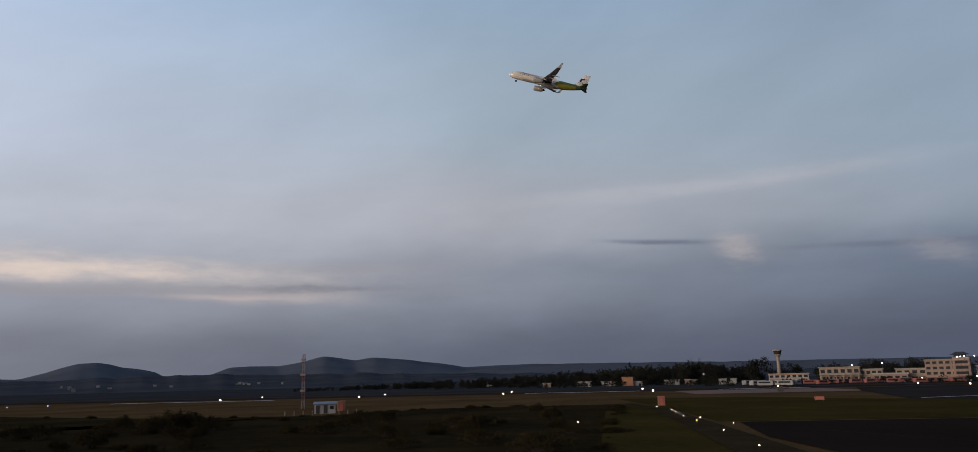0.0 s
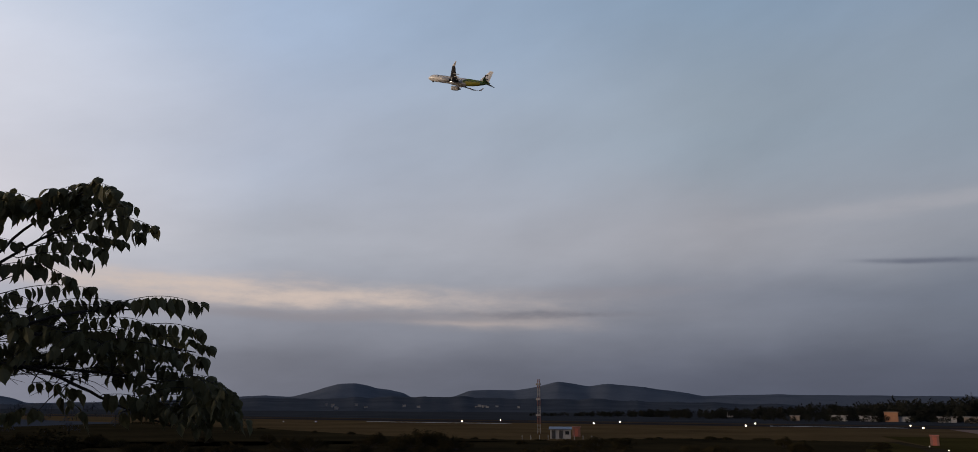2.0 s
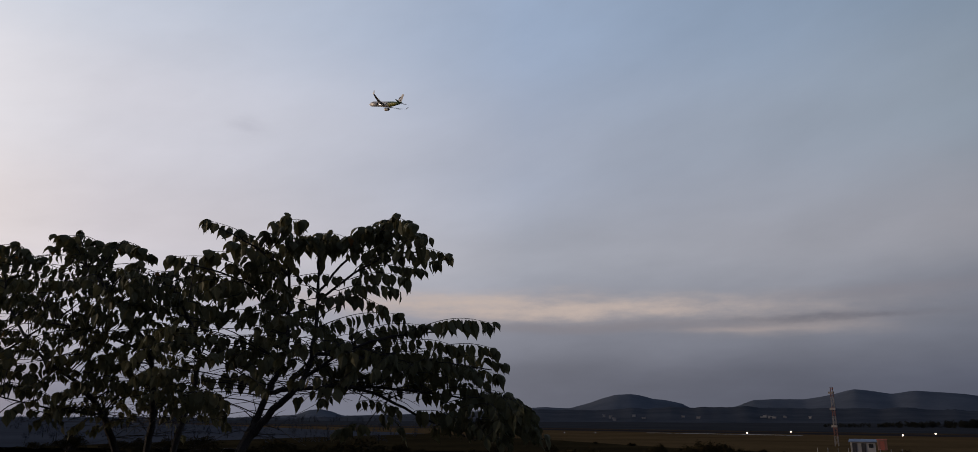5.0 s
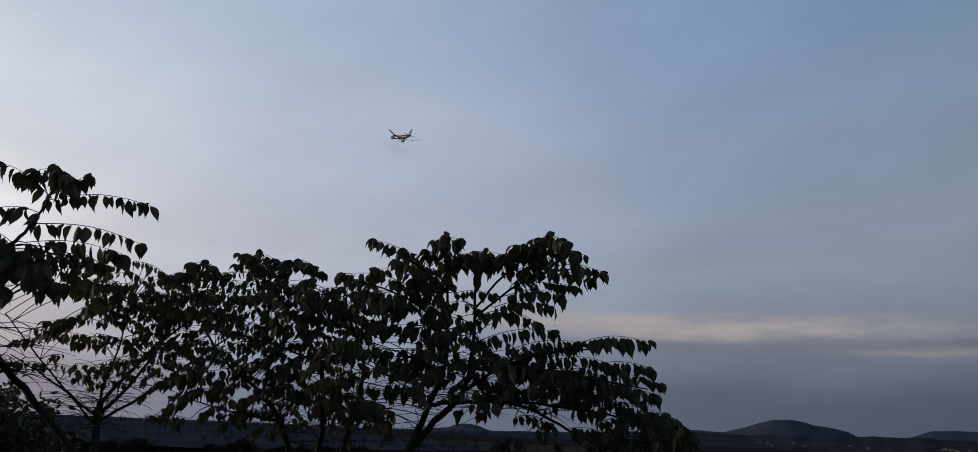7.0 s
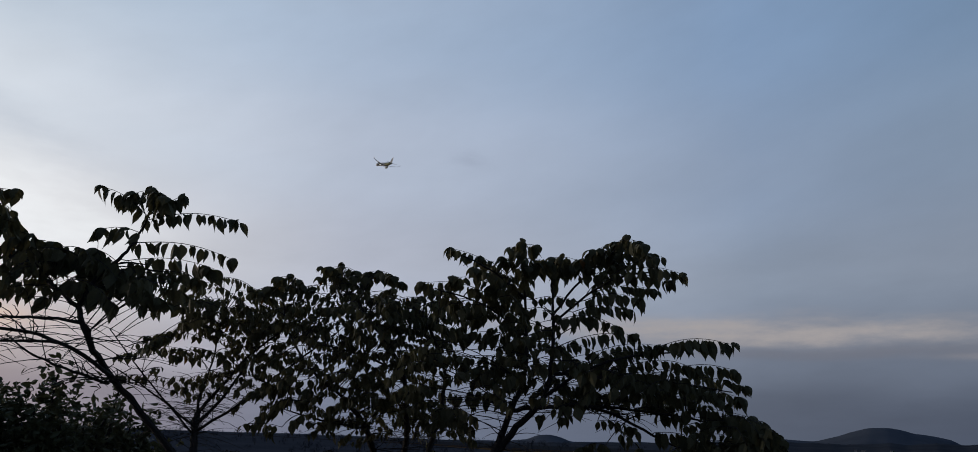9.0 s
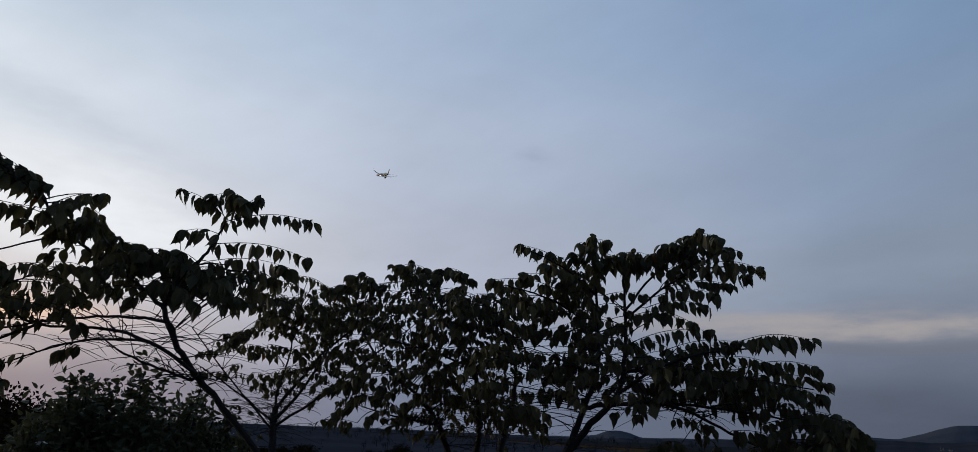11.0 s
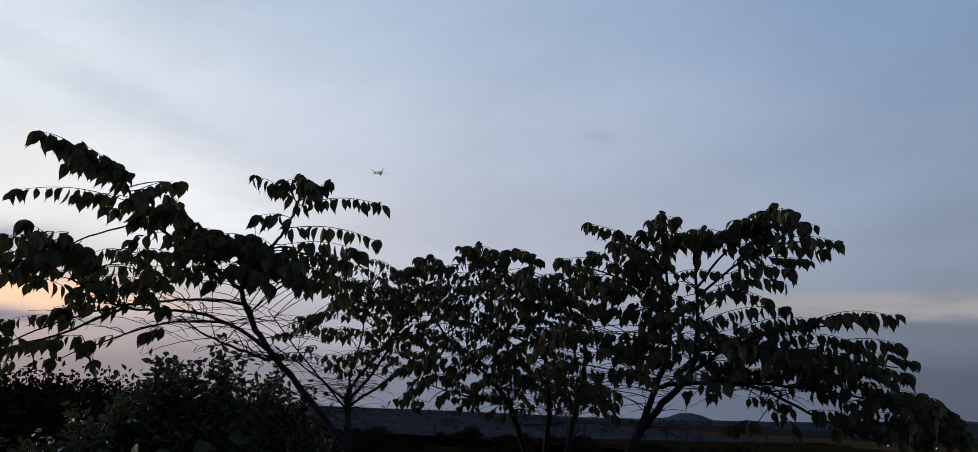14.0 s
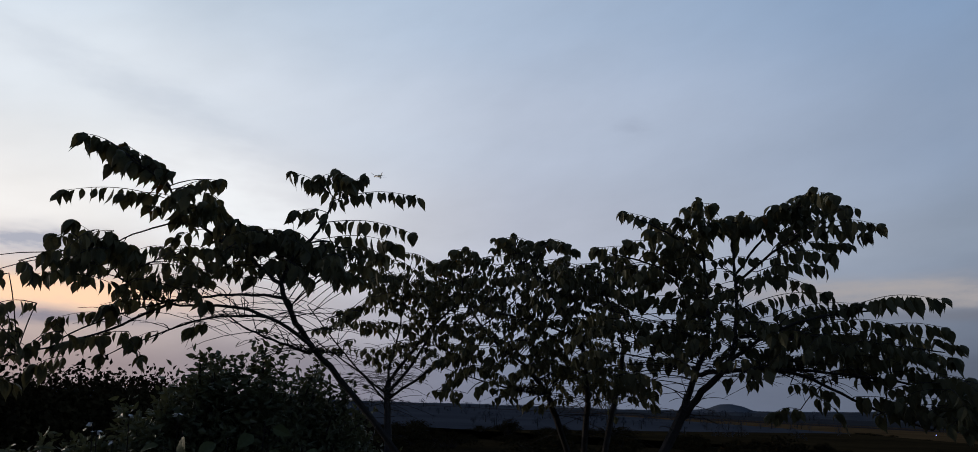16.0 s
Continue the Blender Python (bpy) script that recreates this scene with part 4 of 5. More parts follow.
def build_airport():
    building("office_block", "white two-storey block with orange bands below the control tower", -20.9, 470, 21, 10, 5.2, 2, 7, M_WHITE, M_WHITE, 0.4, band=M_ORANGE)
    tower = thing("control_tower", "slim pale control tower with a flared cab", "tower", Matrix.Translation(polar(-20.33, 482)))
    part("shaft", lathe([(0, 1.2), (10, 0.95), (15, 0.85)], 12), M_CREAM, tower)
    part("cab", lathe([(15, 0.9), (16.2, 1.9), (16.6, 2.1)], 12), M_CREAM, tower)
    part("glazing", lathe([(16.6, 1.9), (18.6, 2.3)], 12), M_GLASS, tower, "dark glazed cab windows")
    part("roof", lathe([(18.6, 2.5), (19.0, 2.5), (19.4, 1.1)], 12), M_ROOF, tower)
    part("antenna", tube([(0, 0, 19.3), (0, 0, 21.0)], [0.08, 0.05], 5), M_DARK, tower)
    b = building("arrivals_hall", "cream two-storey hall with a deep shaded porch", -24.1, 465, 20, 12, 8.0, 2, 6, M_CREAM, M_CREAM)
    for i in range(6):
        part("column", moved(tube([(0, 0, 0), (0, 0, 4.2)], [0.3, 0.3], 8), Matrix.Translation((-9 + i * 3.6, -2.2, 0))), M_CREAM, b)
    part("porch_roof", box(-10.4, 10.4, -3.0, -0.52, 4.2, 4.6), M_ROOF, b)
    building("annex", "cream flat-roofed annex building", -26.0, 468, 11, 9, 6.6, 2, 4, M_CREAM, M_WHITE)
    shed = building("cargo_shed", "long low shed with a white roof", -27.1, 455, 16, 9, 4.0, 1, 5, M_PINK, M_WHITE, 0.7)
    building("link_block", "low cream block between shed and terminal", -28.3, 462, 14, 9, 6.4, 2, 4, M_CREAM, M_ROOF)
    term = building("terminal", "pink and cream four-storey terminal with a glazed roof cab", -30.4, 452, 20, 14, 10.4, 4, 7, M_PINK, M_CREAM, 0.5, band=M_CREAM)
    part("stair_tower", box(2.2, 9.6, -2.4, -0.6, 0, 11.6, 0.1), M_PINK, term)
    for s in range(4):
        part("balcony", box(2.6, 9.2, -3.3, -2.42, 2.3 + s * 2.6, 2.55 + s * 2.6), M_CREAM, term)
        part("opening", box(3.2, 8.6, -2.46, -2.403, 0.7 + s * 2.6, 2.0 + s * 2.6), M_GLASS, term)
    part("roof_cab", box(3, 8.4, 1, 8, 10.9, 13.0, 0.4), M_GLASS, term)
    part("cab_roof", ([(1.6, -0.4, 13.0), (9.8, -0.4, 13.0), (9.8, 9.2, 13.0), (1.6, 9.2, 13.0), (4, 2.2, 14.3), (7.4, 2.2, 14.3), (7.4, 6.6, 14.3), (4, 6.6, 14.3)], [(3, 2, 1, 0), (4, 5, 6, 7), (0, 1, 5, 4), (1, 2, 6, 5), (2, 3, 7, 6), (3, 0, 4, 7)]), M_DARK, term)
    building("terminal_wing", "pink terminal wing with flat roof", -33.4, 455, 24, 14, 7.0, 2, 7, M_PINK, M_WHITE, 0.6, band=M_WHITE)
    for az, r, w, h, mat, roof, st in ((-6.9, 514, 9, 4.2, M_WHITE, M_WHITE, 1), (-8.7, 512, 10, 4.0, M_WHITE, M_WHITE, 1), (-10.0, 506, 7, 7.4, M_ORANGE, M_CREAM, 2), (-10.6, 508, 8, 3.6, M_WHITE, M_WHITE, 1), (-13.1, 505, 9, 4.0, M_WHITE, M_ROOF, 1), (-14.4, 500, 7, 4.2, M_CREAM, M_WHITE, 1), (-4.2, 516, 5, 3.6, M_CREAM, M_ROOF, 2), (0.2, 690, 10, 5.0, M_WHITE, M_ROOF, 1), (-16.9, 486, 10, 4.2, M_WHITE, M_WHITE, 1)):
        building("house" if w < 12 else "shed", "small pale building with flat roof among the trees", az, r, w, 8, h * 0.72, st, 0, mat, roof, 0.35)
    rng = random.Random(11)
    for i in range(34):
        az = rng.choice((rng.uniform(24.5, 28.5), rng.uniform(15.5, 18.5), rng.uniform(14, 30)))
        house = building("hill_house", "tiny white house on the wooded slope", az, rng.uniform(1150, 1500), rng.uniform(3, 6), 5, rng.uniform(2.2, 3.4), 1, 0, M_WHITE, M_WHITE, 0.4)
        house.location.z = 2 + rng.uniform(0, 6)
        house["group"] = "hill houses"
    for az in (-14.55, -15.1):
        lattice("power_pylon", "far lattice pylon above the trees", polar(az, 900), 24, 2.6, 0.7, (M_DARK,), 4.0, "pylons")


def van(name, label, m, body_mat, wide=2.3, length=8.0, h=2.9, group="parked vehicles"):
    """A parked coach or truck: body, cab glass, roof and wheels."""
    ob = thing(name, label, "vehicle", m, group)
    part("body", box(-length / 2, length / 2, -wide / 2, wide / 2, 0.45, h, 0.25), body_mat, ob)
    part("side_glass", box(-length / 2 + 0.5, length / 2 - 1.2, -wide / 2 - 0.02, -wide / 2 - 0.003, h * 0.55, h * 0.85), M_GLASS, ob)
    part("windscreen", box(length / 2 + 0.003, length / 2 + 0.02, -wide / 2 + 0.3, wide / 2 - 0.3, h * 0.5, h * 0.88), M_GLASS, ob)
    for x in (-length * 0.3, length * 0.3):
        for y in (-wide / 2 + 0.1, wide / 2 - 0.35):
            w = part("wheel", moved(lathe([(0, 0.3), (0.02, 0.5), (0.23, 0.5), (0.25, 0.3)], 12, "Y"), Matrix.Translation((x, y, 0.5))), M_RUBBER, ob)
    return ob


def build_vehicles():
    rng = random.Random(21)
    whites = van("coach", "white parked coach beside the apron", Matrix.Translation(polar(-18.0, 430)) @ pose(0, 0, 0, 0, 0, 70), M_WHITE, length=7, h=2.5)
    for i in range(11):
        az = -18.3 - i * 0.34 + rng.uniform(-0.08, 0.08)
        copy_thing(whites, Matrix.Translation(polar(az, rng.uniform(395, 455))) @ pose(0, 0, 0, 0, 0, rng.uniform(-80, 80)))
    reds = van("fire_truck", "red parked truck before the terminal", Matrix.Translation(polar(-24.0, 440)) @ pose(0, 0, 0, 0, 0, -25), M_DULLRED, length=6, h=2.3)
    for i in range(13):
        copy_thing(reds, Matrix.Translation(polar(-22.2 - i * 0.72 + rng.uniform(-0.1, 0.1), rng.uniform(405, 448))) @ pose(0, 0, 0, 0, 0, rng.uniform(-60, 30)))


# the airliner ----------------------------------------------------------------
def section_ring(x, r, zc, sides=24, squash=1.0):
    return [(x, r * math.sin(2 * math.pi * k / sides), zc + r * squash * math.cos(2 * math.pi * k / sides)) for k in range(sides)]


def loft(rings, cap=True):
    n = len(rings[0])
    v = [p for r in rings for p in r]
    f = [(i * n + k, i * n + (k + 1) % n, (i + 1) * n + (k + 1) % n, (i + 1) * n + k) for i in range(len(rings) - 1) for k in range(n)]
    if cap:
        f += [tuple(range(n - 1, -1, -1)), tuple(range((len(rings) - 1) * n, len(rings) * n))]
    return v, f


def foil(root, tip, sides=10):
    """A wing panel between two sections: (x leading edge, y, z, chord, thickness), flat in y for wings."""
    rings = []
    for x, y, z, c, t in (root, tip):
        prof = [(0, 0), (0.06, 0.5), (0.3, 1), (0.65, 0.7), (1, 0.05), (0.65, -0.45), (0.3, -0.6), (0.06, -0.4)]
        rings.append([(x - c * u, y, z + t * w) for u, w in prof])
    return loft(rings)


def build_airliner():
    jet = thing("airliner", "white twin-engined airliner with green and yellow tail climbing away", "airplane", Matrix())
    # nose points along +x, origin amidships
    prof = [(18.6, 0.12, -0.55), (18.3, 0.55, -0.5), (17.6, 1.05, -0.4), (16.6, 1.5, -0.25), (15.2, 1.82, -0.1), (13.5, 1.98, 0), (5, 1.98, 0), (-3, 1.98, 0), (-6, 1.97, 0.02), (-9, 1.80, 0.16), (-12, 1.45, 0.42), (-15, 1.0, 0.75), (-17.5, 0.55, 1.05), (-18.8, 0.22, 1.2)]
    fine = []
    for i in range(len(prof) - 1):
        for k in range(4):
            t = k / 4
            fine.append(tuple(prof[i][j] + (prof[i + 1][j] - prof[i][j]) * t for j in range(3)))
    fine.append(prof[-1])
    v, f = loft([section_ring(*p) for p in fine])
    ids = []
    for q in f:
        c = sum((Vector(v[i]) for i in q), Vector()) / len(q)
        edge = -3.5 - 1.6 * c.z
        k = 0
        if c.x < edge:
            k = 1
            if c.z < 0.1 - (c.x + 9) * 0.10 and c.x < -5.5:
                k = 2
            if c.x < -13.5 and c.z < 0.9:
                k = 3
        elif c.z < -1.5 and c.x < 12:
            k = 4
        ids.append(k)
    me = mesh_of("fuselage", v, f, [M_FUS, M_LIME, M_YELLOW, M_DGREEN, M_BELLY], True, ids)
    fus = new("fuselage", me)
    fus.parent = jet
    tagged(fus, "cream-white fuselage turning green and yellow at the rear")
    part("belly_fairing", loft([section_ring(x, r, -1.15, 16, 0.62) for x, r in ((5.5, 0.6), (4, 1.7), (1, 2.1), (-3, 2.1), (-5.5, 1.5), (-7, 0.5))]), M_BELLY, jet)
    part("cockpit_window", loft([[(17.3, s * 0.95, 0.35), (16.9, s * 1.15, 0.42), (16.6, s * 1.15, 0.78), (16.95, s * 0.7, 0.75)] for s in (1.02, -1.02)]), M_GLASS, jet)
    for s in (1, -1):
        for i in range(30):
            x = 13.2 - i * 0.93
            y = 2.0
            part("cabin_window", box(x - 0.12, x + 0.12, s * y - 0.02, s * y + 0.02, 0.22, 0.55), M_GLASS, jet)
        for i in range(9):
            x = 12.2 - i * 0.85
            part("name_bar", box(x - 0.3, x + 0.3, s * 1.86 - 0.02, s * 1.86 + 0.03, 0.78, 1.25), M_BELLY, jet, "grey lettering shown as plain bars")
    for s in (1, -1):
        wing = part("wing", joined(foil((5.2, s * 1.2, -1.1, 7.2, 0.45), (1.6, s * 6.4, -0.45, 4.0, 0.26)), foil((1.6, s * 6.4, -0.45, 4.0, 0.26), (-1.4, s * 11.8, 0.62, 2.8, 0.18)), foil((-1.4, s * 11.8, 0.62, 2.8, 0.18), (-4.0, s * 16.4, 1.95, 1.7, 0.12))), M_WING, jet, "grey swept wing")
        part("winglet", foil((-4.0, s * 16.4, 1.95, 1.7, 0.12), (-5.6, s * 17.4, 4.2, 0.6, 0.05)), M_BELLY, wing, "upturned winglet")
        for y in (4.3, 7.6, 10.6):
            xle = 5.2 - (y - 1.2) * 0.62
            part("flap_fairing", moved(lathe([(-2.0, 0.05), (-1.0, 0.22), (0.6, 0.24), (1.8, 0.05)], 8, "X"), Matrix.Translation((xle - 4.6 + y * 0.12, s * y, -1.0 + y * 0.09))), M_BELLY, wing)
        eng = part("engine", moved(lathe([(2.6, 1.0), (2.75, 1.14), (2.2, 1.26), (0.8, 1.28), (-0.8, 1.05), (-1.6, 0.8)], 20, "X"), Matrix.Translation((3.4, s * 5.75, -2.15))), M_BELLY, jet, "grey engine nacelle")
        part("intake", moved(lathe([(2.60, 0.96), (2.77, 0.98)], 20, "X"), Matrix.Translation((3.4, s * 5.75, -2.15))), M_DARK, eng)
        part("nozzle", moved(lathe([(-1.5, 0.62), (-2.7, 0.22)], 14, "X"), Matrix.Translation((3.4, s * 5.75, -2.15))), M_DARK, eng)
        part("pylon", box(0.4, 4.2, s * 5.75 - 0.15, s * 5.75 + 0.15, -1.2, -0.7), M_BELLY, eng)
        part("tailplane", foil((-14.6, s * 0.5, 0.95, 3.6, 0.2), (-17.6, s * 6.2, 1.45, 1.3, 0.08)), M_DGREEN if s > 0 else M_WING, jet)
        part("landing_light", moved(lathe([(-0.3, 0.1), (-0.15, 0.28), (0.1, 0.3), (0.3, 0.1)], 8, "X"), Matrix.Translation((4.3 - 1.2, s * 2.5, -1.35))), M_LAMPW, jet, "lit landing light")
    fin = part("fin", moved(foil((-12.2, 0, 1.5, 5.6, 0.22), (-16.6, 0, 7.6, 2.0, 0.1)), Matrix()), M_FUS, jet, "cream tail fin with a dark emblem")
    fv = []
    for x, y, z, c, t in ((-11.8, 0, 1.3, 6.0, 0.20), (-16.6, 0, 7.7, 2.2, 0.10)):
        fv.append([(x - c * u, t * w, z) for u, w in ((0, 0), (0.06, 0.6), (0.3, 1), (0.7, 0.7), (1, 0.05), (1, -0.05), (0.7, -0.7), (0.3, -1), (0.06, -0.6))])
    fin.data.clear_geometry()
    lv, lf = loft(fv)
    fin.data.from_pydata(lv, [], lf)
    for s in (1, -1):
        y0, y1 = (0.17, 0.23) if s > 0 else (-0.23, -0.17)
        part("emblem", joined(box(-16.4, -14.6, y0, y1, 5.0, 5.5), box(-15.2, -14.5, y0, y1, 3.7, 5.0), box(-17.0, -15.9, y0, y1, 2.6, 3.3)), M_DARK, fin, "dark angular emblem")
    gear = new("nose_gear")
    gear.parent = jet
    gear.location = (13.6, 0, -1.7)
    part("strut", tube([(0, 0, 0), (0.15, 0, -1.6)], [0.12, 0.1], 8), M_STEEL, gear)
    for s in (1, -1):
        part("wheel", moved(lathe([(-0.12, 0.2), (-0.1, 0.38), (0.1, 0.38), (0.12, 0.2)], 12, "Y"), Matrix.Translation((0.15, s * 0.25, -1.6))), M_RUBBER, gear)
    return jet, gear

build_ground()
build_paving()
build_hills()
build_woods()
palm(87.7, 62, 6.4)
palm(89.3, 66, 6.2)
build_airport()
build_vehicles()
build_glide_site()
build_lights()
build_scrub()
jet, nose_gear = build_airliner()

# trees near the camera: boughs and hanging sprays by bearing and height ------
tree_a = Tree(5.6)
tree_a.limb("trunk", ((54.42, -9.53), (52.73, -1.92), (52.17, -0.83)), 0.036, 0.03)
tree_a.limb("limb", ((52.17, -0.83), (51.28, 1.79), (50.62, 3.55), (50.11, 5.55), (50.25, 8.89), (50.35, 11.82)), 0.024, 0.008)
tree_a.limb("limb", ((52.17, -0.83), (50.25, 1.39), (48.77, 3.09), (48.24, 5.80), (48.21, 9.35), (48.29, 12.25)), 0.026, 0.008)
tree_a.limb("limb", ((51.11, 2.14), (48.18, 2.50), (45.66, 2.66), (42.86, 1.66), (39.83, 0.15), (36.60, -1.06)), 0.017, 0.006)
tree_a.limb("limb", ((48.77, 3.17), (46.01, 4.97), (42.66, 6.21), (37.54, 6.79)), 0.014, 0.004)
tree_a.limb("limb", ((48.26, 4.93), (44.77, 4.65), (39.97, 4.43), (35.53, 3.79)), 0.013, 0.004)
tree_a.limb("limb", ((46.91, 2.71), (42.43, 2.42), (37.85, 1.83), (33.70, 0.42)), 0.013, 0.004)
tree_a.limb("limb", ((48.27, 8.90), (46.24, 11.55), (44.47, 13.06), (42.91, 14.75)), 0.01, 0.004)
tree_a.limb("limb", ((48.23, 8.46), (44.97, 11.09), (41.98, 12.23), (39.54, 12.22)), 0.01, 0.004)
tree_a.limb("limb", ((50.37, 10.24), (52.48, 12.05), (55.26, 13.40)), 0.009, 0.004)
tree_a.limb("limb", ((50.27, 7.55), (53.40, 9.76), (57.10, 10.84)), 0.01, 0.004)
tree_a.crown_tip(50.31, 11.59, 50.63, 14.85)
tree_a.spray(50.30, 12.04, 52.25, 13.32)
tree_a.crown_tip(50.31, 11.50, 48.85, 13.29)
tree_a.crown_tip(48.29, 12.03, 47.50, 13.72)
tree_a.spray(48.30, 11.49, 45.75, 13.40, big=True)
tree_a.crown_tip(46.23, 12.00, 44.42, 14.38)
tree_a.crown_tip(45.80, 11.90, 42.55, 15.17)
tree_a.spray(44.93, 12.19, 43.55, 12.72)
tree_a.spray(45.39, 11.10, 41.84, 13.48)
tree_a.spray(44.53, 11.52, 40.07, 13.44)
tree_a.spray(42.81, 12.35, 38.43, 12.08)
tree_a.spray(44.52, 11.61, 39.18, 11.56)
tree_a.spray(45.41, 10.74, 40.49, 10.97)
tree_a.spray(45.85, 10.22, 41.58, 10.32)
tree_a.spray(46.74, 9.34, 42.19, 9.47)
tree_a.spray(47.61, 8.81, 43.19, 8.23)
tree_a.spray(50.68, 10.69, 53.86, 13.32)
tree_a.spray(51.57, 11.59, 56.21, 13.85)
tree_a.spray(50.68, 10.24, 54.23, 12.40)
tree_a.spray(51.58, 10.69, 55.94, 11.65, big=True)
tree_a.spray(52.49, 10.23, 58.27, 11.14)
tree_a.spray(50.69, 8.89, 55.69, 9.91)
tree_a.spray(50.48, 8.35, 54.77, 9.19)
tree_a.spray(50.49, 7.32, 55.21, 7.45, big=True)
tree_a.spray(48.09, 6.69, 41.98, 7.75)
tree_a.spray(45.55, 6.28, 40.22, 6.97)
tree_a.spray(41.03, 6.72, 35.40, 7.09, big=True)
tree_a.spray(45.99, 5.49, 41.03, 6.72)
tree_a.spray(39.53, 5.38, 35.07, 5.23)
tree_a.spray(42.28, 5.66, 37.64, 5.23)
tree_a.spray(39.19, 4.64, 34.58, 4.12)
tree_a.spray(43.94, 4.75, 38.45, 4.24)
tree_a.spray(40.78, 3.79, 34.86, 3.33, big=True)
tree_a.spray(42.79, 3.33, 37.24, 2.72)
tree_a.spray(40.87, 2.05, 34.25, 2.09, big=True)
tree_a.spray(39.00, 1.39, 33.25, 0.90)
tree_a.spray(36.17, -0.08, 31.64, -0.78)
tree_a.spray(35.76, 0.72, 32.22, 0.12)
tree_a.spray(42.84, 2.08, 39.49, 2.79)
tree_a.spray(44.88, 1.59, 42.29, 1.06)
tree_a.spray(44.33, -0.05, 46.25, -0.47)
tree_a.spray(43.29, 0.82, 41.59, -0.66)
tree_a.spray(40.93, 0.91, 37.06, 0.08, big=True)
tree_a.spray(39.85, -0.25, 35.28, -0.03, big=True)
tree_a.spray(47.68, 5.81, 43.52, 5.01)
tree_a.spray(48.15, 4.06, 44.00, 3.30)
tree_a.fill(48.12, 5.59, 5.43, 2.43, 40)
tree_a.fill(35.6, 0.5, 3.4, 1.5, 34)
tree_a.fill(55.18, 4.75, 4.01, 4.07, 40)
tree_a.fill(50.69, 8.89, 3.95, 2.71, 20)
tree_a.fill(41.2, 4.3, 4.4, 1.5, 32)
tree_a.fill(53.40, 10.22, 3.61, 1.82, 14)
tree_a.fill(45.26, 2.42, 2.44, 1.28, 8)

tree_b = Tree(6.7)
tree_b.limb("trunk", ((59.97, -9.85), (60.52, -2.29), (61.65, 0.49), (63.09, 2.43)), 0.034, 0.018)
tree_b.limb("trunk", ((59.97, -9.85), (58.87, -2.21), (58.72, 0.62), (59.27, 4.61), (61.45, 7.72), (63.64, 9.93)), 0.034, 0.008)
tree_b.limb("trunk", ((57.40, -9.71), (57.24, -2.14), (56.58, 1.14), (56.18, 4.71), (57.75, 8.30), (58.93, 9.41)), 0.032, 0.008)
tree_b.limb("limb", ((63.09, 2.43), (65.70, 4.34), (67.69, 6.98), (68.31, 9.47)), 0.014, 0.005)
tree_b.limb("limb", ((59.27, 4.61), (63.00, 5.82), (67.20, 6.54)), 0.011, 0.004)
tree_b.limb("limb", ((61.65, 0.49), (64.15, 0.83), (67.36, 1.58)), 0.011, 0.004)
tree_b.crown_tip(65.96, 9.36, 67.95, 11.20)
tree_b.crown_tip(64.58, 9.89, 64.23, 12.41)
tree_b.spray(63.17, 9.95, 65.86, 11.78)
tree_b.spray(62.72, 10.44, 65.23, 11.48)
tree_b.crown_tip(62.50, 10.68, 61.46, 11.97)
tree_b.spray(61.29, 10.03, 60.37, 10.52)
tree_b.spray(60.81, 9.58, 58.11, 10.03)
tree_b.spray(65.04, 9.64, 69.51, 10.00, big=True)
tree_b.spray(66.43, 9.34, 70.18, 9.59)
tree_b.spray(63.62, 9.47, 59.87, 9.61, big=True)
tree_b.spray(63.86, 4.42, 66.07, 2.75, big=True)
tree_b.spray(66.96, 2.48, 69.11, 0.61, big=True)
tree_b.spray(67.44, 2.91, 69.69, 2.58, big=True)
tree_b.fill(64.06, 8.76, 6.07, 1.75, 60)
tree_b.fill(63.42, 4.90, 5.96, 2.74, 46)
tree_b.fill(58.82, 4.62, 4.98, 3.64, 46)
tree_b.fill(66.91, 1.60, 2.72, 2.01, 16)
tree_b.fill(59.63, 1.02, 4.92, 1.78, 30)
tree_b.fill(57.99, 8.75, 2.77, 2.07, 26)

tree_c = Tree(7.4)
tree_c.limb("trunk", ((72.32, -10.24), (72.96, -2.78), (73.19, -0.00), (73.15, 1.09)), 0.04, 0.028)
tree_c.limb("limb", ((73.15, 1.09), (71.63, 3.15), (70.53, 4.78), (68.15, 6.95), (65.20, 8.11)), 0.018, 0.005)
tree_c.limb("limb", ((73.17, 0.22), (71.28, 2.73), (69.70, 5.96), (69.21, 8.96)), 0.017, 0.005)
tree_c.limb("limb", ((73.13, -0.21), (69.89, 2.26), (67.10, 4.73), (64.22, 7.14)), 0.014, 0.005)
tree_c.limb("limb", ((73.20, 0.09), (75.87, 2.05), (78.63, 3.73)), 0.012, 0.004)
tree_c.limb("limb", ((73.16, -0.43), (76.38, 2.90), (79.33, 6.24)), 0.01, 0.004)
tree_c.limb("limb", ((73.15, 1.09), (73.15, 2.19), (72.63, 4.44), (72.34, 7.62)), 0.014, 0.005)
tree_c.spray(72.03, 9.47, 75.03, 9.80)
tree_c.spray(71.53, 9.05, 67.66, 10.29, big=True)
tree_c.spray(71.92, 8.11, 74.71, 8.73)
tree_c.spray(73.69, 7.53, 76.47, 8.42, big=True)
tree_c.spray(70.15, 9.13, 67.18, 10.13)
tree_c.spray(71.85, 7.20, 73.62, 6.63)
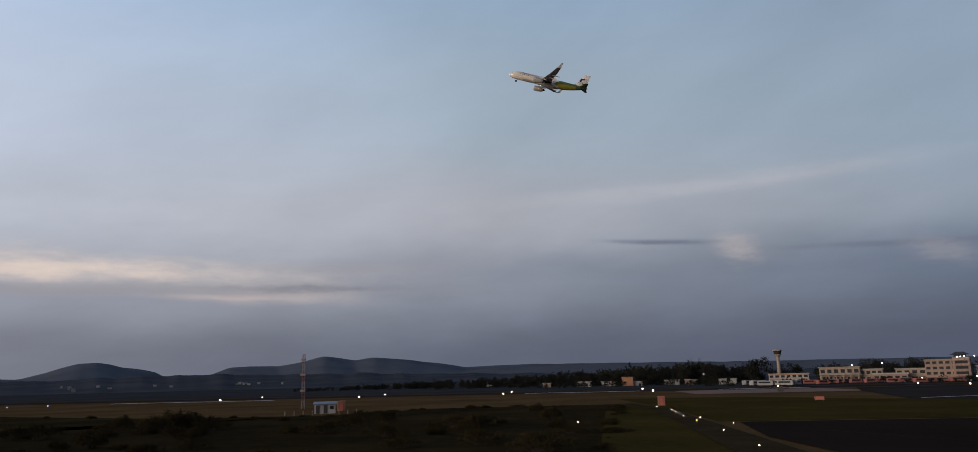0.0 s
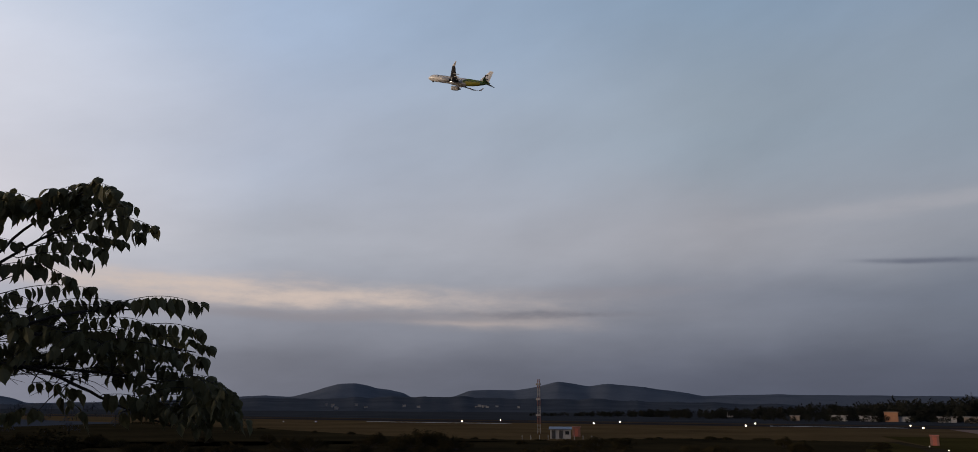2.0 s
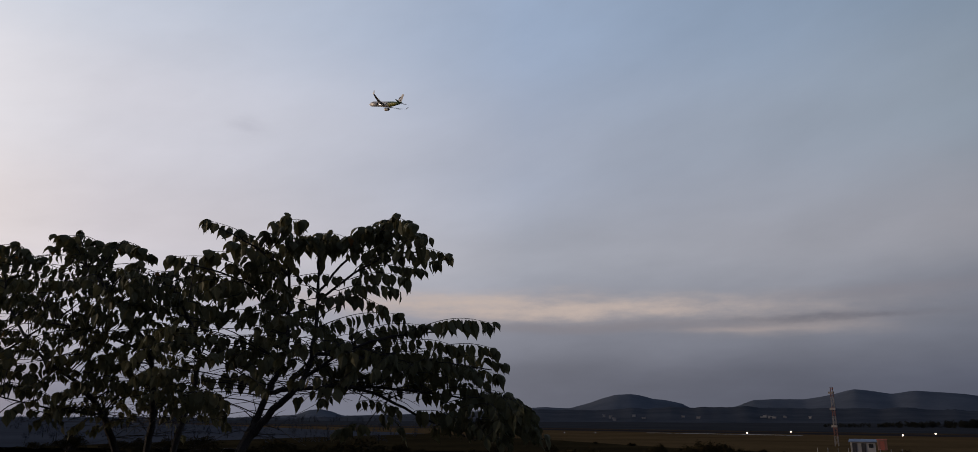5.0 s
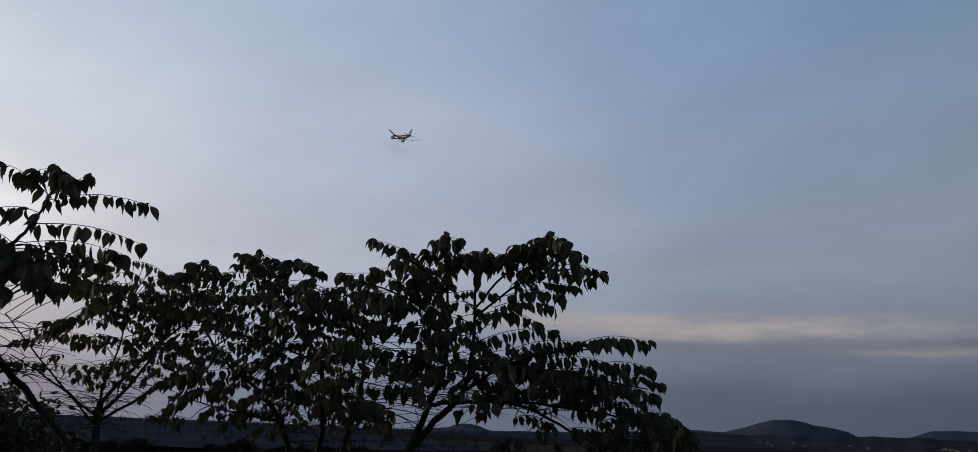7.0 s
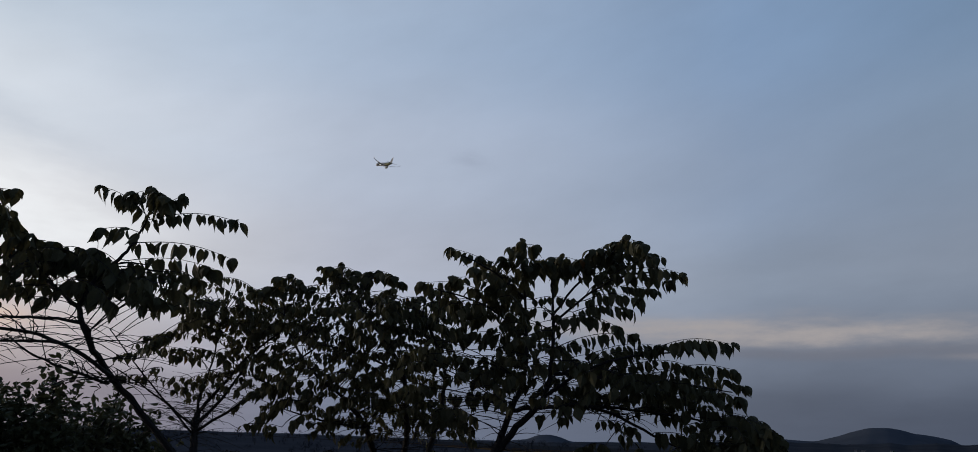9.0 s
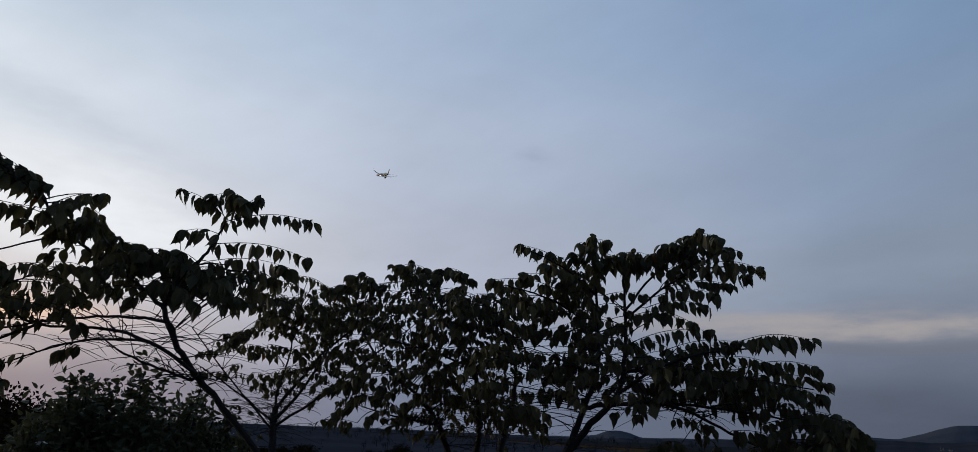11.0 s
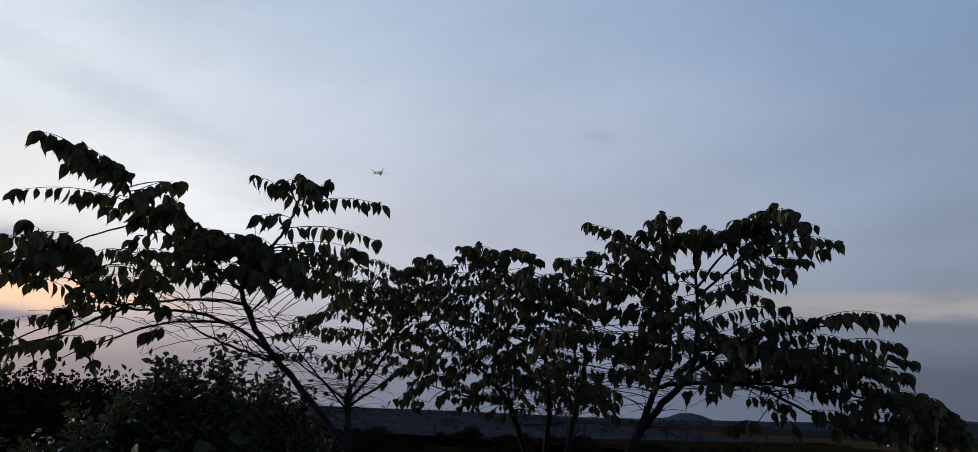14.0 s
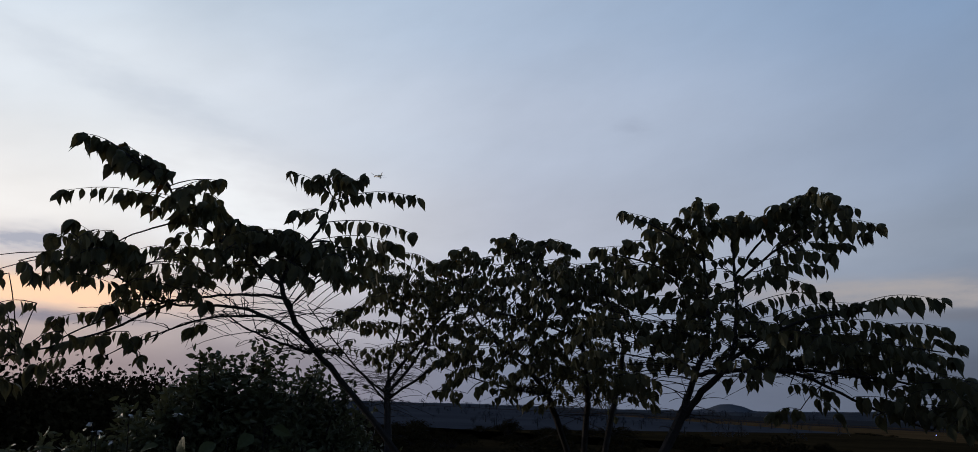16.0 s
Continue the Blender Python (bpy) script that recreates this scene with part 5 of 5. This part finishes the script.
tree_c.spray(73.58, 6.18, 77.20, 5.86)
tree_c.spray(74.39, 5.23, 78.08, 4.65)
tree_c.spray(73.45, 4.62, 75.24, 4.74)
tree_c.spray(75.99, 3.36, 73.93, 2.50)
tree_c.spray(70.97, 7.71, 68.03, 8.70)
tree_c.spray(70.84, 5.89, 72.11, 4.69)
tree_c.spray(71.60, 4.05, 73.08, 2.86)
tree_c.spray(67.61, 5.61, 69.51, 5.15)
tree_c.spray(76.86, 3.31, 78.35, 3.14)
tree_c.spray(69.10, 7.36, 65.63, 7.45)
tree_c.spray(74.18, 7.95, 72.12, 7.73)
tree_c.fill(71.92, 8.11, 4.61, 1.82, 56)
tree_c.fill(73.47, 4.84, 4.97, 2.02, 22)
tree_c.fill(68.10, 6.04, 4.15, 2.28, 24)
tree_c.fill(70.61, 2.76, 3.16, 1.34, 8)

tree_d = Tree(5.2)
tree_d.limb("trunk", ((66.22, -10.11), (73.75, -2.17), (78.55, 3.00), (80.29, 5.28), (81.41, 7.61)), 0.024, 0.015)
tree_d.limb("trunk", ((81.41, 7.61), (80.48, 9.69), (79.22, 11.34), (78.37, 13.04), (77.66, 15.74)), 0.016, 0.004)
tree_d.limb("limb", ((78.57, 3.13), (81.30, 4.86), (84.71, 5.72), (88.64, 5.66), (91.93, 7.10)), 0.013, 0.006)
tree_d.limb("limb", ((80.29, 5.28), (81.07, 6.54), (84.81, 6.53), (87.91, 5.94), (92.18, 4.52), (95.31, 2.48)), 0.011, 0.004)
tree_d.limb("limb", ((78.87, 2.76), (80.49, 3.27), (83.30, 4.20), (85.16, 5.42)), 0.01, 0.004)
tree_d.limb("limb", ((81.41, 7.61), (83.93, 9.34), (86.82, 10.96), (89.10, 12.92), (90.26, 14.10), (94.01, 16.11)), 0.014, 0.004)
tree_d.limb("limb", ((82.17, 5.15), (85.42, 4.98), (89.10, 3.56), (92.14, 1.93)), 0.009, 0.003)
tree_d.limb("limb", ((87.25, 11.21), (89.23, 11.12), (92.07, 9.71), (94.17, 8.12)), 0.007, 0.003)
tree_d.limb("limb", ((83.93, 9.34), (87.60, 9.37), (90.87, 7.92)), 0.008, 0.003)
tree_d.limb("limb", ((88.64, 5.66), (92.38, 3.50), (97.14, 1.77)), 0.01, 0.004)
tree_d.spray(91.92, 14.86, 95.59, 16.30, big=True)
tree_d.spray(90.26, 14.10, 94.00, 15.99, big=True)
tree_d.crown_tip(89.81, 13.75, 91.48, 15.73)
tree_d.spray(89.62, 13.78, 92.88, 16.05)
tree_d.spray(89.46, 12.74, 96.43, 12.27)
tree_d.spray(89.51, 13.03, 92.69, 12.52)
tree_d.spray(89.17, 13.42, 86.14, 14.48)
tree_d.spray(88.57, 12.02, 90.72, 12.00)
tree_d.crown_tip(87.83, 11.05, 87.08, 12.87)
tree_d.spray(87.41, 10.89, 88.95, 9.97)
tree_d.spray(86.59, 10.78, 84.84, 10.64, big=True)
tree_d.spray(91.57, 7.63, 95.34, 10.57, big=True)
tree_d.crown_tip(91.75, 7.61, 92.76, 10.11)
tree_d.spray(93.06, 7.86, 96.20, 7.85)
tree_d.spray(93.39, 8.83, 96.29, 9.42, big=True)
tree_d.spray(89.42, 5.80, 92.89, 4.97, big=True)
tree_d.spray(91.47, 4.58, 95.57, 4.08)
tree_d.spray(92.00, 3.33, 95.12, 2.30, big=True)
tree_d.spray(90.96, 3.61, 93.35, 2.94)
tree_d.spray(91.29, 3.38, 89.76, 1.68)
tree_d.spray(92.26, 2.71, 92.57, 1.31)
tree_d.spray(89.13, 3.76, 90.69, 3.03)
tree_d.spray(86.07, 4.50, 87.24, 3.91)
tree_d.spray(89.03, 8.35, 90.88, 8.05)
tree_d.spray(88.44, 9.69, 86.01, 9.46)
tree_d.spray(89.01, 9.62, 91.29, 8.29)
tree_d.spray(87.48, 8.53, 84.87, 8.55)
tree_d.spray(86.56, 8.20, 88.84, 7.02)
tree_d.spray(86.19, 7.81, 90.29, 6.54)
tree_d.spray(89.47, 7.46, 91.82, 6.38)
tree_d.crown_tip(83.93, 9.34, 84.78, 12.05)
tree_d.crown_tip(83.93, 9.34, 82.53, 11.03)
tree_d.spray(83.31, 9.41, 85.90, 10.21)
tree_d.spray(82.58, 8.60, 83.79, 7.53)
tree_d.spray(82.22, 9.08, 80.26, 10.78)
tree_d.spray(81.85, 9.56, 78.87, 10.20)
tree_d.spray(77.93, 13.99, 81.43, 15.66)
tree_d.crown_tip(77.75, 14.47, 78.07, 16.24)
tree_d.spray(77.53, 14.49, 75.83, 15.94)
tree_d.spray(78.14, 13.84, 71.87, 14.55)
tree_d.spray(78.36, 12.95, 81.01, 12.76, big=True)
tree_d.spray(78.43, 12.27, 71.84, 11.78)
tree_d.spray(78.95, 10.96, 73.17, 11.04, big=True)
tree_d.spray(79.37, 10.69, 81.21, 11.49, big=True)
tree_d.spray(79.75, 10.21, 77.29, 9.89)
tree_d.spray(80.14, 9.72, 83.73, 11.12, big=True)
tree_d.spray(79.22, 9.36, 76.48, 8.47, big=True)
tree_d.spray(79.61, 8.88, 80.80, 7.89)
tree_d.spray(76.67, 10.49, 73.91, 10.02)
tree_d.spray(94.53, 1.77, 96.36, 0.89, big=True)
tree_d.fill(94.23, 8.52, 2.48, 1.98, 14)
tree_d.fill(82.29, 9.73, 3.43, 1.75, 24)
tree_d.fill(89.66, 7.44, 3.08, 1.65, 18)
tree_d.fill(87.62, 12.37, 1.60, 1.69, 8)
tree_d.fill(94.82, 2.52, 1.35, 1.15, 3)
tree_d.fill(77.50, 9.74, 3.13, 1.34, 16)
tree_d.fill(98.55, 4.47, 1.89, 4.46, 18)

for young in (tree_a, tree_b, tree_c, tree_d):
    young.bare(200, 0.9)
tree_a.build("young tree with hanging heart-shaped leaves, spreading wide")
tree_b.build("dense young tree with several thin stems and drooping leaves")
tree_c.build("forked young tree with open thin branches")
tree_d.build("leaning young tree with a long arching bough")


def build_shrub():
    """The small-leaved shrub with white flowers below the leaning tree."""
    for az, r, w, h, n, seed, dz in ((83.5, 8.0, 0.95, 2.5, 8400, 51, 0), (86.2, 7.8, 0.85, 2.25, 7400, 52, 0), (80.3, 8.2, 0.75, 2.35, 5400, 53, 0), (89.5, 7.8, 0.85, 1.9, 6000, 54, 0), (93.5, 7.2, 0.9, 1.45, 4000, 55, 0), (77.5, 8.6, 0.6, 1.9, 3000, 56, 0), (97.5, 7.0, 0.9, 1.45, 3400, 57, 0), (101.5, 7.0, 0.9, 1.5, 3400, 58, 0)):
        p = polar(az, r)
        p.z = ground_z(p.x, p.y) - 0.15
        bush("small-leaved dark green shrub on the hillside", Matrix.Translation(p), w, h, int(n * 1.6), 0.08, seed, "hillside shrubs", 54, name="shrub", tight=0.42)
    rng = random.Random(4)
    for az, el in ((90.2, -1.6), (92.3, -2.2), (92.0, -2.7), (87.2, -1.5), (91.0, -3.3)):
        a, e = radians(az), radians(el)
        c = EYE + Vector((-math.sin(a) * math.cos(e), math.cos(a) * math.cos(e), math.sin(e))) * 6.3
        fl = thing("flower", "small white flower among dark shrub leaves", "flower", Matrix.Translation(c), "white flowers")
        part("stem", tube([(0, 0, 0), (-0.15, 0.02, -0.35)], [0.004, 0.006], 4), M_BARK, fl)
        for k in range(3):
            v, f = many(CHEAP, [(2, frame_of(Vector((rng.gauss(0, 1), rng.gauss(0, 1), -0.4)), k * 2.0, Vector((0, 0, 0)), 0.045))])
            part("petal", (v, f), M_FLOWER, fl)


build_shrub()


def build_broad_plants():
    """Low broad-leaved plants before the shrub."""
    rng = random.Random(9)
    shapes = [leaf_shape(0.33, 0.06, 0.30), leaf_shape(0.28, 0.10, 0.42)]
    for az, r, h, n in ((88.6, 6.2, 1.55, 9), (85.6, 6.6, 1.50, 11), (83.2, 6.9, 1.62, 12), (80.6, 7.0, 1.45, 9), (78.6, 7.3, 1.4, 9), (91.6, 6.3, 1.25, 8)):
        foot = polar(az, r)
        foot.z = ground_z(foot.x, foot.y) - 0.1
        plant = thing("plant", "broad-leaved green plant below the dark shrub", "plant", Matrix.Translation(foot), "broad-leaved plants")
        part("stem", tube([(0, 0, 0), (0.03, 0.02, h * 0.5), (0.0, 0.05, h)], [0.012, 0.009, 0.004], 5), M_BARK, plant)
        for k in range(n):
            a = k * 2.4 + rng.uniform(-0.3, 0.3)
            z = h * (0.55 + 0.45 * k / n)
            base = Vector((0.015, 0.035, z))
            tip = base + Vector((math.cos(a), math.sin(a), 0.35)) * rng.uniform(0.07, 0.14)
            leaf = part("leaf", many(shapes, [(k % 2, frame_of(Vector((math.cos(a), math.sin(a), -rng.uniform(0.2, 0.9))), rng.uniform(-0.5, 0.5) + a, tip, rng.uniform(0.13, 0.21)))]), M_BROAD, plant)
            part("stalk", tube([base, tip], [0.004, 0.003], 4, False), M_BARK, leaf)


build_broad_plants()


def motions():
    """The airliner climbs along the runway and turns slightly; its nose gear folds."""
    rows = []
    # seconds, x, y, z, heading, nose up, bank to its right
    for t, x, y, z, head, up, bank in (
        (0, 30.7, 341.1, 142.2, 85.9, 17.0, -1.5),
        (0.5, -8.2, 344.1, 149.1, 84.7, 17.0, -0.8),
        (1, -47.7, 347.8, 156.7, 84.0, 17.0, 0.0),
        (1.5, -87.0, 352.0, 165.6, 83.6, 17.0, 0.5),
        (2, -126.7, 357.4, 174.3, 83.4, 17.0, 1.1),
        (2.5, -167.5, 362.9, 183.7, 83.5, 16.8, 1.6),
        (3, -210.3, 367.5, 194.1, 83.8, 16.5, 1.9),
        (3.5, -253.8, 371.7, 204.6, 84.2, 16.2, 2.2),
        (4, -296.5, 377.0, 214.4, 84.7, 16.0, 2.4),
        (4.5, -342.4, 379.0, 224.7, 85.2, 15.8, 2.7),
        (5, -385.1, 384.2, 234.1, 85.9, 15.5, 3.0),
        (5.5, -430.5, 385.9, 244.1, 85.9, 15.2, 3.1),
        (6, -474.9, 388.3, 253.5, 85.9, 15.0, 3.2),
        (6.5, -519.4, 390.3, 262.6, 85.9, 14.9, 3.2),
        (7, -563.9, 391.7, 271.4, 85.9, 14.9, 3.3),
        (7.5, -609.1, 392.2, 278.8, 89.1, 14.8, 3.4),
        (8, -653.4, 392.6, 287.5, 89.7, 14.8, 3.5),
        (8.5, -696.8, 393.3, 297.1, 90.2, 14.8, 3.5),
        (9, -740.8, 393.2, 305.5, 90.7, 14.7, 3.5),
        (9.5, -785.4, 391.9, 313.5, 91.1, 14.7, 3.5),
        (10, -830.0, 391.2, 320.1, 91.1, 14.6, 3.5),
        (10.5, -874.2, 390.0, 327.9, 91.1, 14.6, 3.5),
        (11, -918.4, 388.6, 335.8, 91.1, 14.5, 3.5),
        (11.5, -962.5, 387.1, 343.7, 91.1, 14.4, 3.5),
        (12, -1007.5, 384.6, 350.3, 92.2, 14.4, 3.5),
        (13, -1095.0, 382.9, 367.0, 92.3, 14.3, 3.5),
        (14, -1183.5, 377.5, 385.5, 92.5, 14.2, 3.5),
        (15, -1271.7, 374.0, 402.3, 92.8, 14.1, 3.5),
        (16, -1360.6, 368.7, 417.3, 93.5, 14.0, 3.5),
    ):
        rows.append((t, pose(x, y, z, 0, 0, 90 + head) @ pose(0, 0, 0, 0, -up, 0) @ pose(0, 0, 0, bank, 0, 0)))
    walk(jet, rows)
    walk(nose_gear, [(0, pose(13.6, 0, -1.7, 0, -35)), (1.6, pose(13.6, 0, -1.65, 0, -60)), (3.2, pose(13.6, 0, -1.55, 0, -80)), (16, pose(13.6, 0, -1.55, 0, -80))])


motions()
